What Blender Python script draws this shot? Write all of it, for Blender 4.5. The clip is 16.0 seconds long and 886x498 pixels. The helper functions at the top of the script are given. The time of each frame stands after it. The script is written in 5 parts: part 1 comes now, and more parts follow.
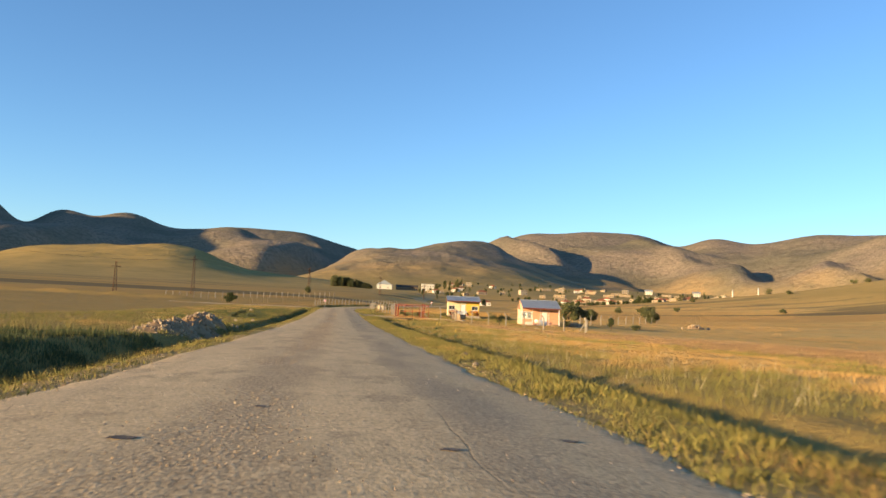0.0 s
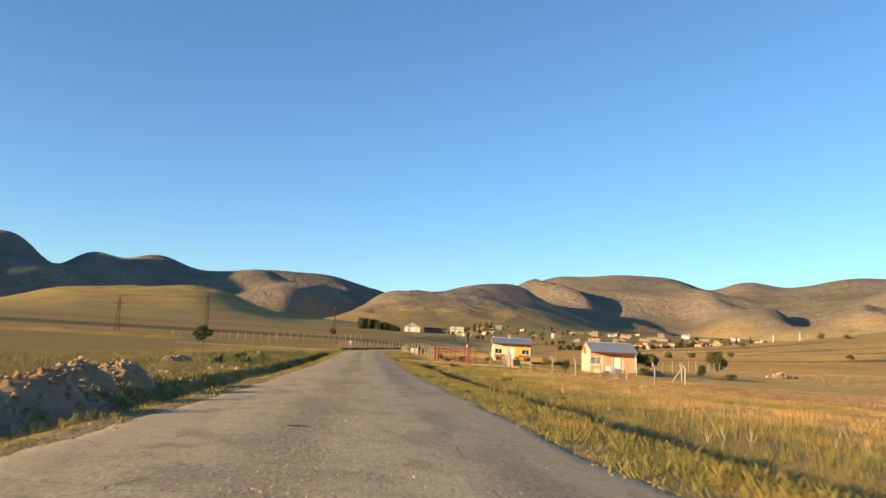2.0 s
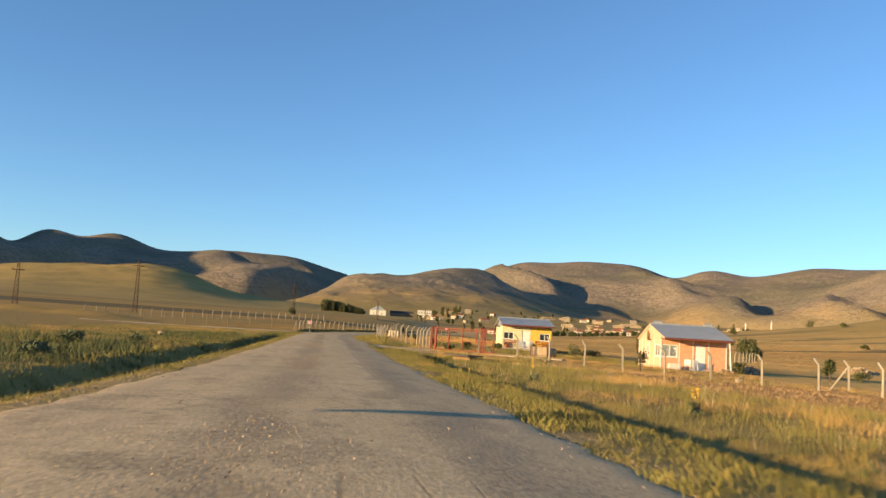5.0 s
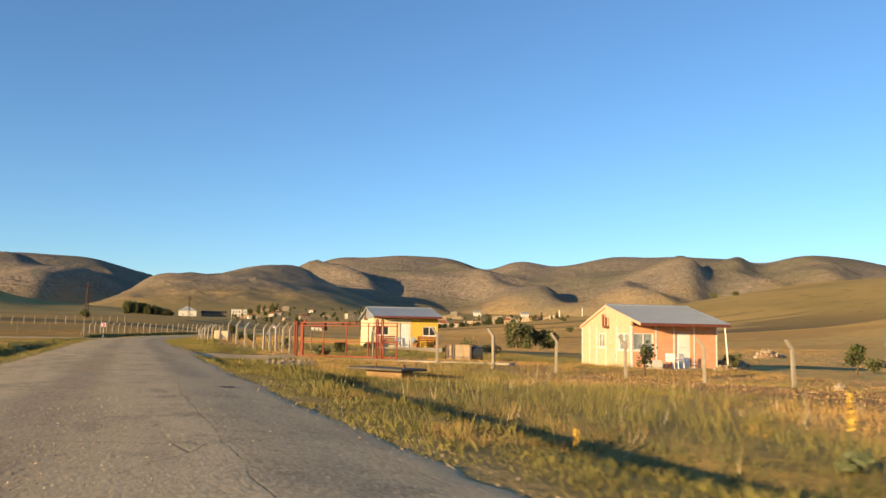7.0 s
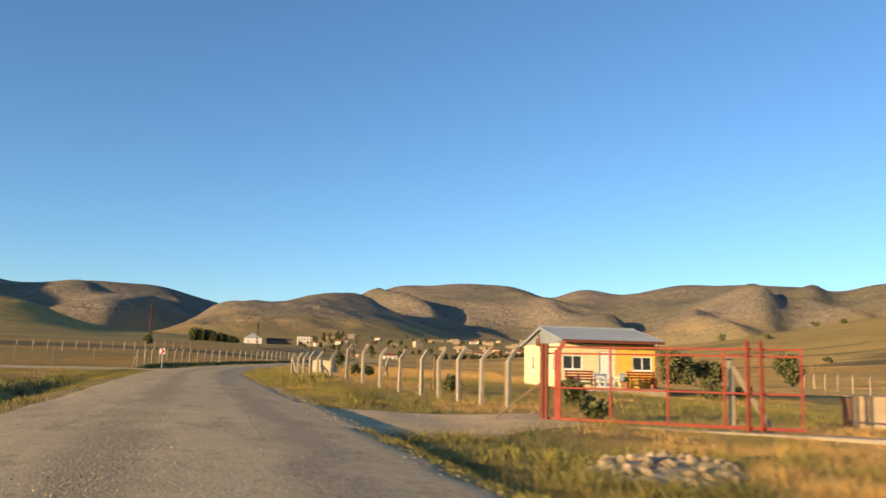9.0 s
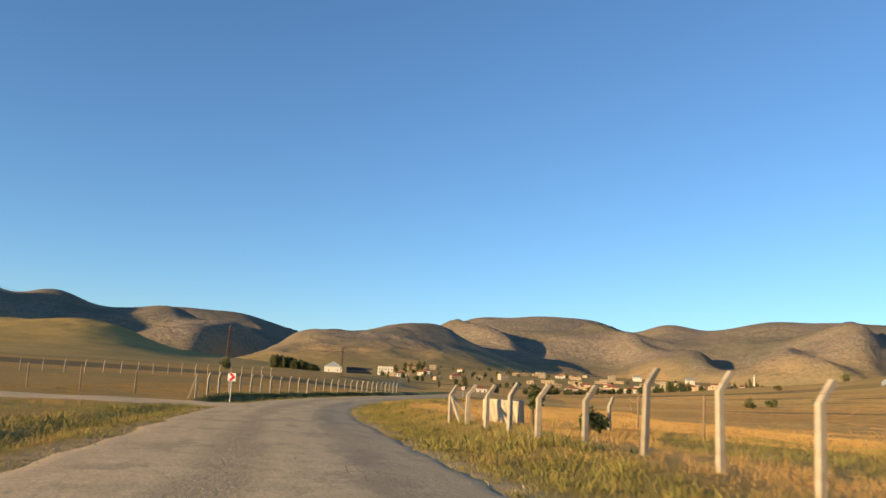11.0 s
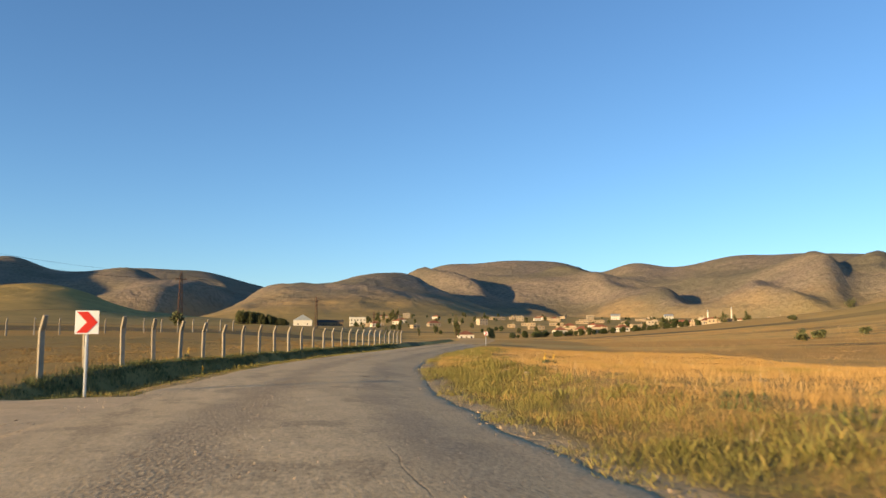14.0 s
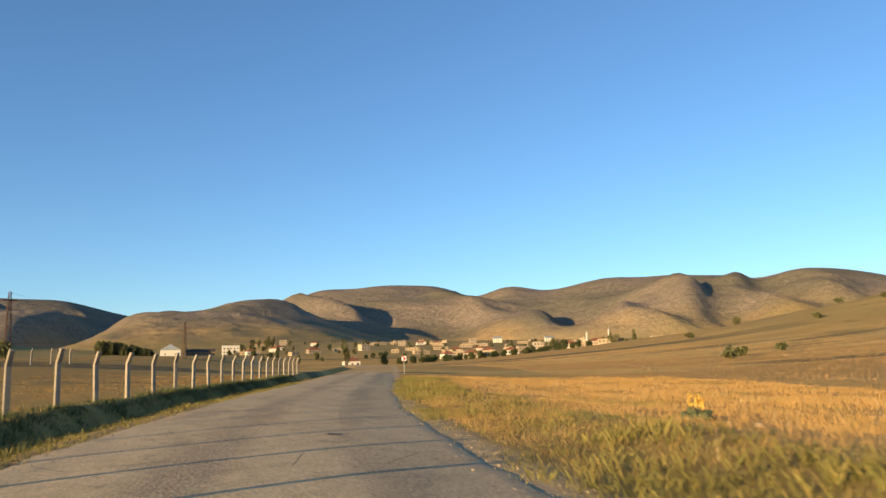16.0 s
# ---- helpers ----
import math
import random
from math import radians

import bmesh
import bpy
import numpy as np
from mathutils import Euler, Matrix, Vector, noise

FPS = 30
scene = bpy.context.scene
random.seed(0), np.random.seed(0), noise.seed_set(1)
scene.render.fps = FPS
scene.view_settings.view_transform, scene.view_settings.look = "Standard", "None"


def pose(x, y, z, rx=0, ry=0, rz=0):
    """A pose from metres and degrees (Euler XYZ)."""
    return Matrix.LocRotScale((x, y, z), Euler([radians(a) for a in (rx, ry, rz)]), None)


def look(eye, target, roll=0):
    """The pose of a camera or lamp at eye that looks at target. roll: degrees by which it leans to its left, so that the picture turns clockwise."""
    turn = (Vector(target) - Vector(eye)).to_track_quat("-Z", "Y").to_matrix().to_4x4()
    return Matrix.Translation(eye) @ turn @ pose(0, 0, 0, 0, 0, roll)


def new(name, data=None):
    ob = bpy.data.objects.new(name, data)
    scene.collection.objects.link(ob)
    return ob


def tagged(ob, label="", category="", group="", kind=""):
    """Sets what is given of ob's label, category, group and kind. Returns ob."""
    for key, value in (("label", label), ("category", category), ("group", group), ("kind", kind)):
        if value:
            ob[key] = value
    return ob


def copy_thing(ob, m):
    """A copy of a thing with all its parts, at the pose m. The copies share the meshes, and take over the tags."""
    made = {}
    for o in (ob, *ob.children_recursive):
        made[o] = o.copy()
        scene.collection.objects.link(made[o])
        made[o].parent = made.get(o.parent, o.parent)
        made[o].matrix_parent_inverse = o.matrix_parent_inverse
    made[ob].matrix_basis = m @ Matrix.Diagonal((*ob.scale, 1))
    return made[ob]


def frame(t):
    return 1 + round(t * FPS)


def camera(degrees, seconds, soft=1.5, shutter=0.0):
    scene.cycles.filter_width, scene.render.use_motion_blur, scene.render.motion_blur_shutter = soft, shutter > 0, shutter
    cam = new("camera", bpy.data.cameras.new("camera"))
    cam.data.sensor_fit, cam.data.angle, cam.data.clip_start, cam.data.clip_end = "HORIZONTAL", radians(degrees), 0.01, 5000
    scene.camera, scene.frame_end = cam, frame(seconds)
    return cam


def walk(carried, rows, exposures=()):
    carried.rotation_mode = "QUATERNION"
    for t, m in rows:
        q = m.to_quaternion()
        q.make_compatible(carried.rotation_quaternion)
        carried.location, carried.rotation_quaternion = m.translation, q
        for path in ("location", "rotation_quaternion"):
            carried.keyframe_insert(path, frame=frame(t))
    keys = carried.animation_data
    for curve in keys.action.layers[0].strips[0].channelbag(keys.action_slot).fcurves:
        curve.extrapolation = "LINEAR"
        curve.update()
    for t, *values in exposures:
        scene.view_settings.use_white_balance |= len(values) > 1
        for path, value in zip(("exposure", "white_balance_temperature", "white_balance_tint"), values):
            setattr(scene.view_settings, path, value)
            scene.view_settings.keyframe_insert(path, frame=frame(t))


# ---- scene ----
cam = camera(55.9, 16.0, soft=1.5, shutter=0.2)
PATH = [
    (0, (-1.189, 1.927, 1.522), (-0.877, 3.898, 1.658), 2.4),
    (0.5, (-1.043, 7.325, 1.396), (-0.783, 9.305, 1.501), 1.8),
    (1, (-0.912, 12.722, 1.438), (-0.684, 14.701, 1.622), 2.9),
    (1.5, (-0.686, 17.972, 1.338), (-0.499, 19.951, 1.566), 2.7),
    (2, (-0.461, 23.899, 1.312), (-0.219, 25.87, 1.548), 2.7),
    (2.5, (-0.272, 29.612, 1.188), (-0.001, 31.579, 1.42), 3.3),
    (3, (0.029, 35.438, 1.157), (0.318, 37.406, 1.361), 3.9),
    (5.5, (1.024, 64.026, 0.897), (1.384, 65.983, 1.102), 2.8),
    (6, (1.409, 70.478, 0.901), (1.903, 72.401, 1.142), 3.5),
    (6.5, (1.698, 76.193, 0.817), (2.375, 78.059, 1.063), 2.8),
    (7, (1.914, 82.618, 0.815), (2.667, 84.459, 1.025), 0.9),
    (7.5, (2.103, 88.538, 0.855), (2.898, 90.364, 1.042), 0.7),
    (8, (2.311, 95.398, 0.905), (3.083, 97.228, 1.137), 0.5),
    (8.5, (2.562, 101.7, 0.939), (3.305, 103.539, 1.196), 1.3),
    (9, (2.745, 108.715, 0.981), (3.359, 110.598, 1.256), 1.3),
    (9.5, (2.903, 115.138, 1.056), (3.409, 117.054, 1.32), 1.1),
    (12, (3.707, 146.483, 1.184), (4.122, 148.402, 1.566), 2.9),
    (12.5, (3.918, 151.974, 1.154), (4.354, 153.896, 1.495), 2.0),
    (13, (4.233, 157.566, 1.17), (4.688, 159.499, 1.405), 1.7),
    (13.5, (4.546, 162.646, 1.188), (5.018, 164.574, 1.432), 1.3),
    (14, (4.987, 168.423, 1.172), (5.508, 170.341, 1.397), -0.1),
    (14.5, (5.55, 173.634, 1.202), (6.142, 175.522, 1.494), -1.1),
    (15, (6.281, 179.589, 1.2), (6.957, 181.449, 1.491), -0.5),
    (15.5, (7.032, 184.731, 1.252), (7.772, 186.566, 1.543), -1.9),
    (16, (7.704, 190.275, 1.423), (8.503, 192.087, 1.704), -1.6),
]
walk(cam, [(t, look(eye, target, roll)) for t, eye, target, roll in PATH],
     [(0.0, 1.14), (3.0, 1.04), (5.5, 0.98), (7.0, 0.90), (16.0, 0.88)])

# ---------------------------------------------------------------- light
SUN_AZ, SUN_EL = 250.0, 8.6          # compass degrees from +y, clockwise
world = bpy.data.worlds.new("sky")
scene.world = world
world.use_nodes = True
wn = world.node_tree
wbg = wn.nodes["Background"]
sky = wn.nodes.new("ShaderNodeTexSky")
sky.sky_type = "NISHITA"
sky.sun_disc = False
sky.sun_elevation = radians(SUN_EL)
sky.sun_rotation = radians(SUN_AZ)
sky.altitude = 1100
sky.air_density, sky.dust_density, sky.ozone_density = 1.0, 0.0, 3.6
wn.links.new(sky.outputs[0], wbg.inputs[0])
wbg.inputs[1].default_value = 0.125
sun = new("sun", bpy.data.lights.new("sun", "SUN"))
sun.data.energy, sun.data.angle, sun.data.color = 5.0, radians(0.6), (1.0, 0.71, 0.35)
_a, _e = radians(SUN_AZ), radians(SUN_EL)
_d = Vector((math.sin(_a) * math.cos(_e), math.cos(_a) * math.cos(_e), math.sin(_e)))
sun.matrix_world = look(_d * 100, (0, 0, 0))


# ---------------------------------------------------------------- materials
class Mat:
    """A small builder for node materials."""

    def __init__(self, name, rough=0.8, metal=0.0):
        self.m = bpy.data.materials.new(name)
        self.m.use_nodes = True
        self.t = self.m.node_tree
        self.b = self.t.nodes["Principled BSDF"]
        self.b.inputs["Roughness"].default_value = rough
        self.b.inputs["Metallic"].default_value = metal
        self.b.inputs["Specular IOR Level"].default_value = 0.25
        self.co = self.t.nodes.new("ShaderNodeNewGeometry").outputs["Position"]

    def node(self, kind, **props):
        n = self.t.nodes.new(kind)
        for k, v in props.items():
            n.inputs[k].default_value = v
        return n

    def link(self, a, b):
        self.t.links.new(a, b)

    def local(self):
        self.co = self.t.nodes.new("ShaderNodeTexCoord").outputs["Object"]
        return self

    def noise(self, scale, detail=4.0, rough=0.55, stretch=None):
        n = self.node("ShaderNodeTexNoise", Scale=scale, Detail=detail, Roughness=rough)
        co = self.co
        if stretch:
            mp = self.node("ShaderNodeMapping")
            mp.inputs["Scale"].default_value = stretch
            self.link(co, mp.inputs["Vector"])
            co = mp.outputs[0]
        self.link(co, n.inputs["Vector"])
        return n.outputs["Fac"]

    def ramp(self, fac, lo, hi):
        n = self.node("ShaderNodeMapRange")
        n.inputs["From Min"].default_value, n.inputs["From Max"].default_value = lo, hi
        self.link(fac, n.inputs["Value"])
        return n.outputs[0]

    def rgb(self, c):
        n = self.t.nodes.new("ShaderNodeRGB")
        n.outputs[0].default_value = (*c, 1)
        return n.outputs[0]

    def mix(self, fac, a, b, blend="MIX"):
        n = self.t.nodes.new("ShaderNodeMix")
        n.data_type, n.blend_type = "RGBA", blend
        if isinstance(fac, (int, float)):
            n.inputs[0].default_value = fac
        else:
            self.link(fac, n.inputs[0])
        for v, s in ((a, n.inputs[6]), (b, n.inputs[7])):
            if isinstance(v, tuple):
                s.default_value = (*v, 1)
            else:
                self.link(v, s)
        return n.outputs[2]

    def math(self, op, a, b=0.0):
        n = self.t.nodes.new("ShaderNodeMath")
        n.operation = op
        for v, s in ((a, n.inputs[0]), (b, n.inputs[1])):
            if isinstance(v, (int, float)):
                s.default_value = v
            else:
                self.link(v, s)
        return n.outputs[0]

    def bump(self, fac, strength=0.4, dist=0.02):
        n = self.node("ShaderNodeBump", Strength=strength, Distance=dist)
        self.link(fac, n.inputs["Height"])
        old = self.b.inputs["Normal"].links
        if old:
            self.link(old[0].from_socket, n.inputs["Normal"])
        self.link(n.outputs[0], self.b.inputs["Normal"])

    def color(self, c):
        if isinstance(c, tuple):
            self.b.inputs["Base Color"].default_value = (*c, 1)
        else:
            self.link(c, self.b.inputs["Base Color"])
        return self

    def xyz(self):
        n = self.t.nodes.new("ShaderNodeSeparateXYZ")
        self.link(self.co, n.inputs[0])
        return n.outputs

    def island(self):
        return self.t.nodes.new("ShaderNodeNewGeometry").outputs["Random Per Island"]

    def each(self):
        return self.t.nodes.new("ShaderNodeObjectInfo").outputs["Random"]


def plain(name, c, rough=0.7, metal=0.0, vary=0.18, scale=3.0, grain=40.0, bump=0.15, each=0.0):
    """Paint, plaster, metal: a base colour with blotches, fine grain and a little relief."""
    m = Mat(name, rough, metal).local()
    dark = tuple(v * (1 - vary) for v in c)
    lite = tuple(min(1, v * (1 + vary * 0.6)) for v in c)
    col = m.mix(m.ramp(m.noise(scale), 0.3, 0.7), dark, lite)
    g = m.noise(grain, 3)
    col = m.mix(0.25, col, m.mix(g, tuple(v * 0.75 for v in c), lite))
    if each:
        col = m.mix(m.each(), col, m.mix(1.0, col, (1 - each, 1 - each, 1 - each), "MULTIPLY"))
    m.color(col)
    if bump:
        m.bump(g, bump, 0.01)
    return m.m


# ---------------------------------------------------------------- the lie of the land
def smooth(a, b, v):
    t = np.clip((np.asarray(v, float) - a) / (b - a), 0, 1)
    return t * t * (3 - 2 * t)


_ry = np.arange(-2000.0, 6000.0, 1.0)
_slope = 0.036 + 0.334 * smooth(155, 232, _ry) - 0.42 * smooth(318, 400, _ry) + 0.25 * smooth(440, 520, _ry)
_rx = np.cumsum(_slope) * 1.0
_rx += -1.6 - np.interp(0.0, _ry, _rx)
_rz = np.where(_ry < 95, -0.33 + 0.000085 * np.clip(95 - _ry, 0, 110) ** 2,
               -0.33 + 0.38 * smooth(85, 190, _ry) + 0.010 * np.clip(_ry - 185, 0, 400))
_rz = np.convolve(np.pad(_rz, 8, "edge"), np.ones(17) / 17, "valid")
HALF = 3.3


def road_x(y):
    return np.interp(y, _ry, _rx)


def road_z(y):
    return np.interp(y, _ry, _rz)


def fall(d, y):
    """How far the road's right side and its verge dip below the crown."""
    return 0.05 * smooth(1.5, 3.2, d) * (1 - smooth(4.5, 8.0, d)) * (0.55 + 0.45 * np.sin(y / 13.0 + 1.0))


def crown(d, y):
    """Height of the asphalt above the road's datum."""
    return 0.05 * (1 - (d / HALF) ** 2) - fall(d, y)


def _hash(i, j, seed):
    v = np.sin(i * 127.1 + j * 311.7 + seed * 74.7) * 43758.5453
    return v - np.floor(v)


def vnoise(x, y, seed=0):
    """Smooth value noise from -1 to 1 with cells of size 1."""
    i, j = np.floor(x), np.floor(y)
    u, v = x - i, y - j
    u, v = u * u * (3 - 2 * u), v * v * (3 - 2 * v)
    a, b = _hash(i, j, seed), _hash(i + 1, j, seed)
    c, d = _hash(i, j + 1, seed), _hash(i + 1, j + 1, seed)
    return 2 * (a + (b - a) * u + (c - a) * v + (a - b - c + d) * u * v) - 1


def fbm(x, y, seed=0, octaves=4):
    s, amp = 0.0, 1.0
    for k in range(octaves):
        s = s + amp * vnoise(x * 2**k + 17 * k, y * 2**k - 9 * k, seed + k)
        amp *= 0.5
    return s / 1.9


# compass bearing, distance, height, half breadth, half depth of each hill
WEST_RANGE = [
    (-25.1, 3900, 410, 312, 650), (-20.9, 3900, 372, 170, 600), (-16.0, 3900, 341, 174, 600),
    (-12.3, 3800, 334, 192, 550), (-8.5, 3900, 283, 285, 600), (-4.5, 3900, 302, 257, 600),
    # hills at -34 and -45 are unseen, their height set to shade this range
    (-0.7, 3900, 300, 247, 600), (-34.0, 3500, 505, 420, 700), (-45.0, 3400, 450, 420, 700), (2.4, 3900, 222, 150, 500),
]
MIDDLE_RANGE = [
    (4.0, 2700, 152, 150, 500), (10.1, 3900, 304, 342, 600), (15.2, 3900, 328, 204, 600),
    (19.2, 3900, 366, 293, 650), (23.1, 3800, 330, 232, 400), (9.5, 2500, 112, 190, 420),
    (13.5, 2450, 85, 220, 400), (17.5, 2400, 52, 250, 400),
]
EAST_RANGE = [
    (27.7, 3700, 328, 194, 550), (31.0, 3700, 283, 202, 550), (34.3, 3600, 335, 236, 600),
    (38.4, 3600, 330, 230, 650), (41.8, 3550, 300, 190, 650), (45.5, 3500, 296, 190, 650), (48.4, 3450, 296, 247, 650),
    (53.0, 3400, 214, 270, 700), (57.0, 3400, 210, 396, 700), (66.0, 3400, 230, 497, 700),
]
NEAR_HILLS = [
    # the hill at -27.5 is unseen, added to shade the slope beside it
    (-17.5, 1500, 44, 80, 300), (-13.6, 1500, 56, 95, 300), (-9.6, 1480, 60, 76, 300), (-4.5, 1450, 20, 110, 260), (-27.5, 1600, 72, 95, 200),
    (9.0, 2100, 62, 260, 360), (54.2, 600, 40, 137, 190), (66.0, 620, 27, 180, 260),
    (45.0, 760, 12, 120, 160), (2.5, 800, 4, 22, 30),
]
# spurs: bearing and distance of both ends, height, breadth of the gentle and the steep flank
RIDGES = [
    (16.6, 2900, 13.2, 3400, 95, 280, 60), (14.2, 2550, 9.2, 3050, 85, 240, 60), (9.6, 3100, 6.7, 3350, 60, 200, 80),
    (25.6, 3200, 22.4, 3550, 75, 200, 55), (28.8, 2700, 24.6, 3250, 50, 220, 65), (31.6, 2350, 27.4, 2850, 52, 260, 75),
    (39.4, 2450, 36.6, 3000, 80, 200, 50), (43.6, 2550, 40.6, 3050, 65, 180, 55), (36.6, 2300, 34.0, 2650, 62, 180, 50),
    (47.0, 2700, 44.8, 3050, 50, 160, 65), (22.5, 2500, 19.6, 2850, 40, 200, 55),
    (-7.8, 2400, 0.8, 3150, 115, 320, 110), (-4.4, 2400, 3.0, 3050, -75, 110, 240), (-10.5, 3050, -3.6, 3400, 60, 260, 120),
    (-21.0, 2650, -13.0, 3050, 120, 330, 150),
]


def ridges(x, y):
    """Long spurs with one steep flank."""
    s = 0.0
    for a1, r1, a2, r2, h, wl, wr in RIDGES:
        xa, ya = r1 * math.sin(radians(a1)), 60 + r1 * math.cos(radians(a1))
        xb, yb = r2 * math.sin(radians(a2)), 60 + r2 * math.cos(radians(a2))
        n = math.hypot(xb - xa, yb - ya)
        ux, uy = (xb - xa) / n, (yb - ya) / n
        t = ((x - xa) * ux + (y - ya) * uy) / n
        u = (x - xa) * uy - (y - ya) * ux + 35 * np.sin(t * 5 + a1)
        s = s + h * smooth(-0.55, 0.35, t) * (1 - smooth(0.7, 1.2, t)) * np.exp(-(u / np.where(u < 0, wl, wr)) ** 2)
    return s


def hills(x, y, which):
    """Rounded hills merged where they meet."""
    s = 0.0
    for az, r, h, a, b in which:
        c, sn = math.cos(radians(az)), math.sin(radians(az))
        dx, dy = x - r * sn, y - 100 - r * c
        u, v = dx * c - dy * sn, dx * sn + dy * c
        s = s + (h * np.exp(-0.5 * ((u / a) ** 2 + (v / b) ** 2))) ** 4
    z = s ** 0.25
    return z


def land(x, y):
    """Height of the ground."""
    x, y = np.asarray(x, float), np.asarray(y, float)
    d = x - road_x(y)
    z = road_z(y)
    z = z - fall(d, y)
    left, right = -d - HALF, d - HALF
    # broad fall and rise of the valley floor on either side
    up_l = 0.030 * np.clip(y - 200, 0, 120) + 0.0215 * np.clip(y - 320, 0, 1500)
    up_r = 0.004 * np.clip(y - 200, 0, 300) + 0.012 * np.clip(y - 430, 0, 130) + 0.056 * np.clip(y - 550, 0, 500)
    side = smooth(-25, 25, x - 10 - 0.18 * (y - 190))
    off = np.maximum(smooth(3, 30, np.abs(d)), smooth(380, 520, y))
    fade = 1 - smooth(1100, 2300, np.hypot(x, y - 100))
    up_l, up_r = up_l * fade, up_r * fade
    z = z - 0.010 * np.clip(y - 185, 0, 400) * off + off * (up_l * (1 - side) + up_r * side)
    z = z + 0.010 * np.clip(-d - 25, 0, 400) * smooth(-100, 60, y)
    z = z - 1.4 * np.exp(-((x - 85) / 55) ** 2 - ((y - 185) / 80) ** 2) * smooth(2.0, 9.0, right)
    # ditches
    wide = 1 - smooth(26, 37, y)
    bottom, far = 1.7 + 1.2 * wide, 2.9 + 4.6 * wide
    here = 1 - smooth(300, 420, y)
    track_in = smooth(172, 176, y) * (1 - smooth(187, 189.5, y))
    dl = (1 - track_in) * here * smooth(0.5, bottom, left) * (1 - smooth(bottom, far, left))
    z = z - dl * (1 - 0.75 * smooth(138, 150, y) * (1 - smooth(181, 187, y))) * (0.50 + 0.65 * wide - 0.06 * smooth(180, 190, y))
    z = z + here * 0.30 * smooth(bottom, far, left) * smooth(184, 191, y)
    low = (0.30 - 0.18 * smooth(116, 121, y)) * (1 - smooth(122, 138, y)) - 0.36 * smooth(138, 160, y) * (1 - smooth(190, 225, y))
    z = z - here * low * smooth(1.6, 4.0, right) - 0.22 * smooth(14, 24, right) * (1 - smooth(60, 140, right)) * (1 - smooth(150, 190, y))
    late = smooth(125, 150, y)
    z = z - 0.24 * smooth(0.1, 0.8, right) * (1 - smooth(2.5, 6, right)) * smooth(107, 115, y) * (1 - smooth(128, 137, y))
    z = z - here * (0.75 + 0.55 * fbm(y / 9, y * 0 + 2, 77, 2)) * (0.62 - 0.62 * late + 0.10 * smooth(178, 190, y)) * np.exp(-((right - 3.1 - 1.3 * late) / (0.95 + 0.4 * late)) ** 2) * (1 - smooth(104, 110, y) * (1 - smooth(131, 138, y)))
    # roughness of the fields
    out = np.maximum(left, right)
    near = smooth(0.6, 3.0, out)
    z = z + near * (0.10 * fbm(x / 5, y / 5, 3, 3) + 0.25 * smooth(15, 60, out) * fbm(x / 30, y / 30, 5, 3))
    # spoil bank across the field
    z = z + 1.2 * np.exp(-((y - 197 - 0.22 * (-d - 36)) / 4) ** 2) * smooth(30, 38, -d) * (1 - smooth(105, 130, -d)) * (0.65 + 0.6 * fbm(x / 4, y / 4, 9, 3))
    # hills
    dist = np.hypot(x, y - 100)
    far_h = hills(x, y, WEST_RANGE + MIDDLE_RANGE + EAST_RANGE)
    far_h = far_h * smooth(600, 1500, dist)
    near_h = hills(x, y, NEAR_HILLS)
    warp = 130 * fbm(x / 600, y / 600, 25, 3)
    run = x - 0.5 * (4000 - y) + warp
    spur = 1 - np.abs(vnoise(run / 210 + 5, y / 700, 36)) + 0.3 * (1 - np.abs(vnoise(run / 90, y / 300, 38)))
    lift = far_h + 60 * smooth(0.5, 0.85, x / np.maximum(y, 1))
    z = z + far_h + smooth(15, 60, far_h) * (1 - 0.9 * smooth(225, 300, far_h)) * ridges(x, y)
    z = z + 30 * (spur - 0.75) * smooth(25, 140, far_h) * (1 - smooth(215, 285, lift))
    near_h = np.clip(near_h - 2.0, 0, None) * smooth(140, 420, dist)
    z = z + near_h * (1 + 0.22 * fbm(x / 110, y / 190, 41, 4))
    return z


def tilled(x, y):
    """How far the ground is bare tilled soil: the strip before the cabins' field fence."""
    d = x - road_x(y)
    start = 13.5 + 12 * (1 - smooth(50, 92, y)) + 3.0 * fbm(x / 6, y / 6, 45, 3)
    beyond = ((x - 17.55) * 3.02 + (y - 122.4) * 1.72) / 3.475
    return smooth(0, 3.5, d - start) * (1 - 0.55 * smooth(-1.5, 1.5, beyond)) * (1 - smooth(10, 16, beyond)) * smooth(35, 55, y) * (1 - smooth(118, 124, y))


def spaced(stops):
    """Coordinates from (start, step) pairs, up to the last start."""
    out = []
    for (a, step), (b, _) in zip(stops, stops[1:]):
        n = max(1, round((b - a) / step))
        out += list(np.linspace(a, b, n, endpoint=False))
    return np.array(out + [stops[-1][0]])


def mesh_grid(name, X, Y, Z, mat):
    ny, nx = X.shape
    me = bpy.data.meshes.new(name)
    me.vertices.add(nx * ny)
    me.vertices.foreach_set("co", np.stack([X, Y, Z], -1).astype(np.float32).ravel())
    i = (np.arange(ny - 1)[:, None] * nx + np.arange(nx - 1)[None]).ravel()
    q = np.stack([i, i + 1, i + nx + 1, i + nx], -1).astype(np.int32)
    me.loops.add(q.size)
    me.loops.foreach_set("vertex_index", q.ravel())
    me.polygons.add(len(q))
    me.polygons.foreach_set("loop_start", np.arange(0, q.size, 4, dtype=np.int32))
    me.polygons.foreach_set("use_smooth", np.ones(len(q), bool))
    me.update()
    me.validate()
    me.materials.append(mat)
    return new(name, me)


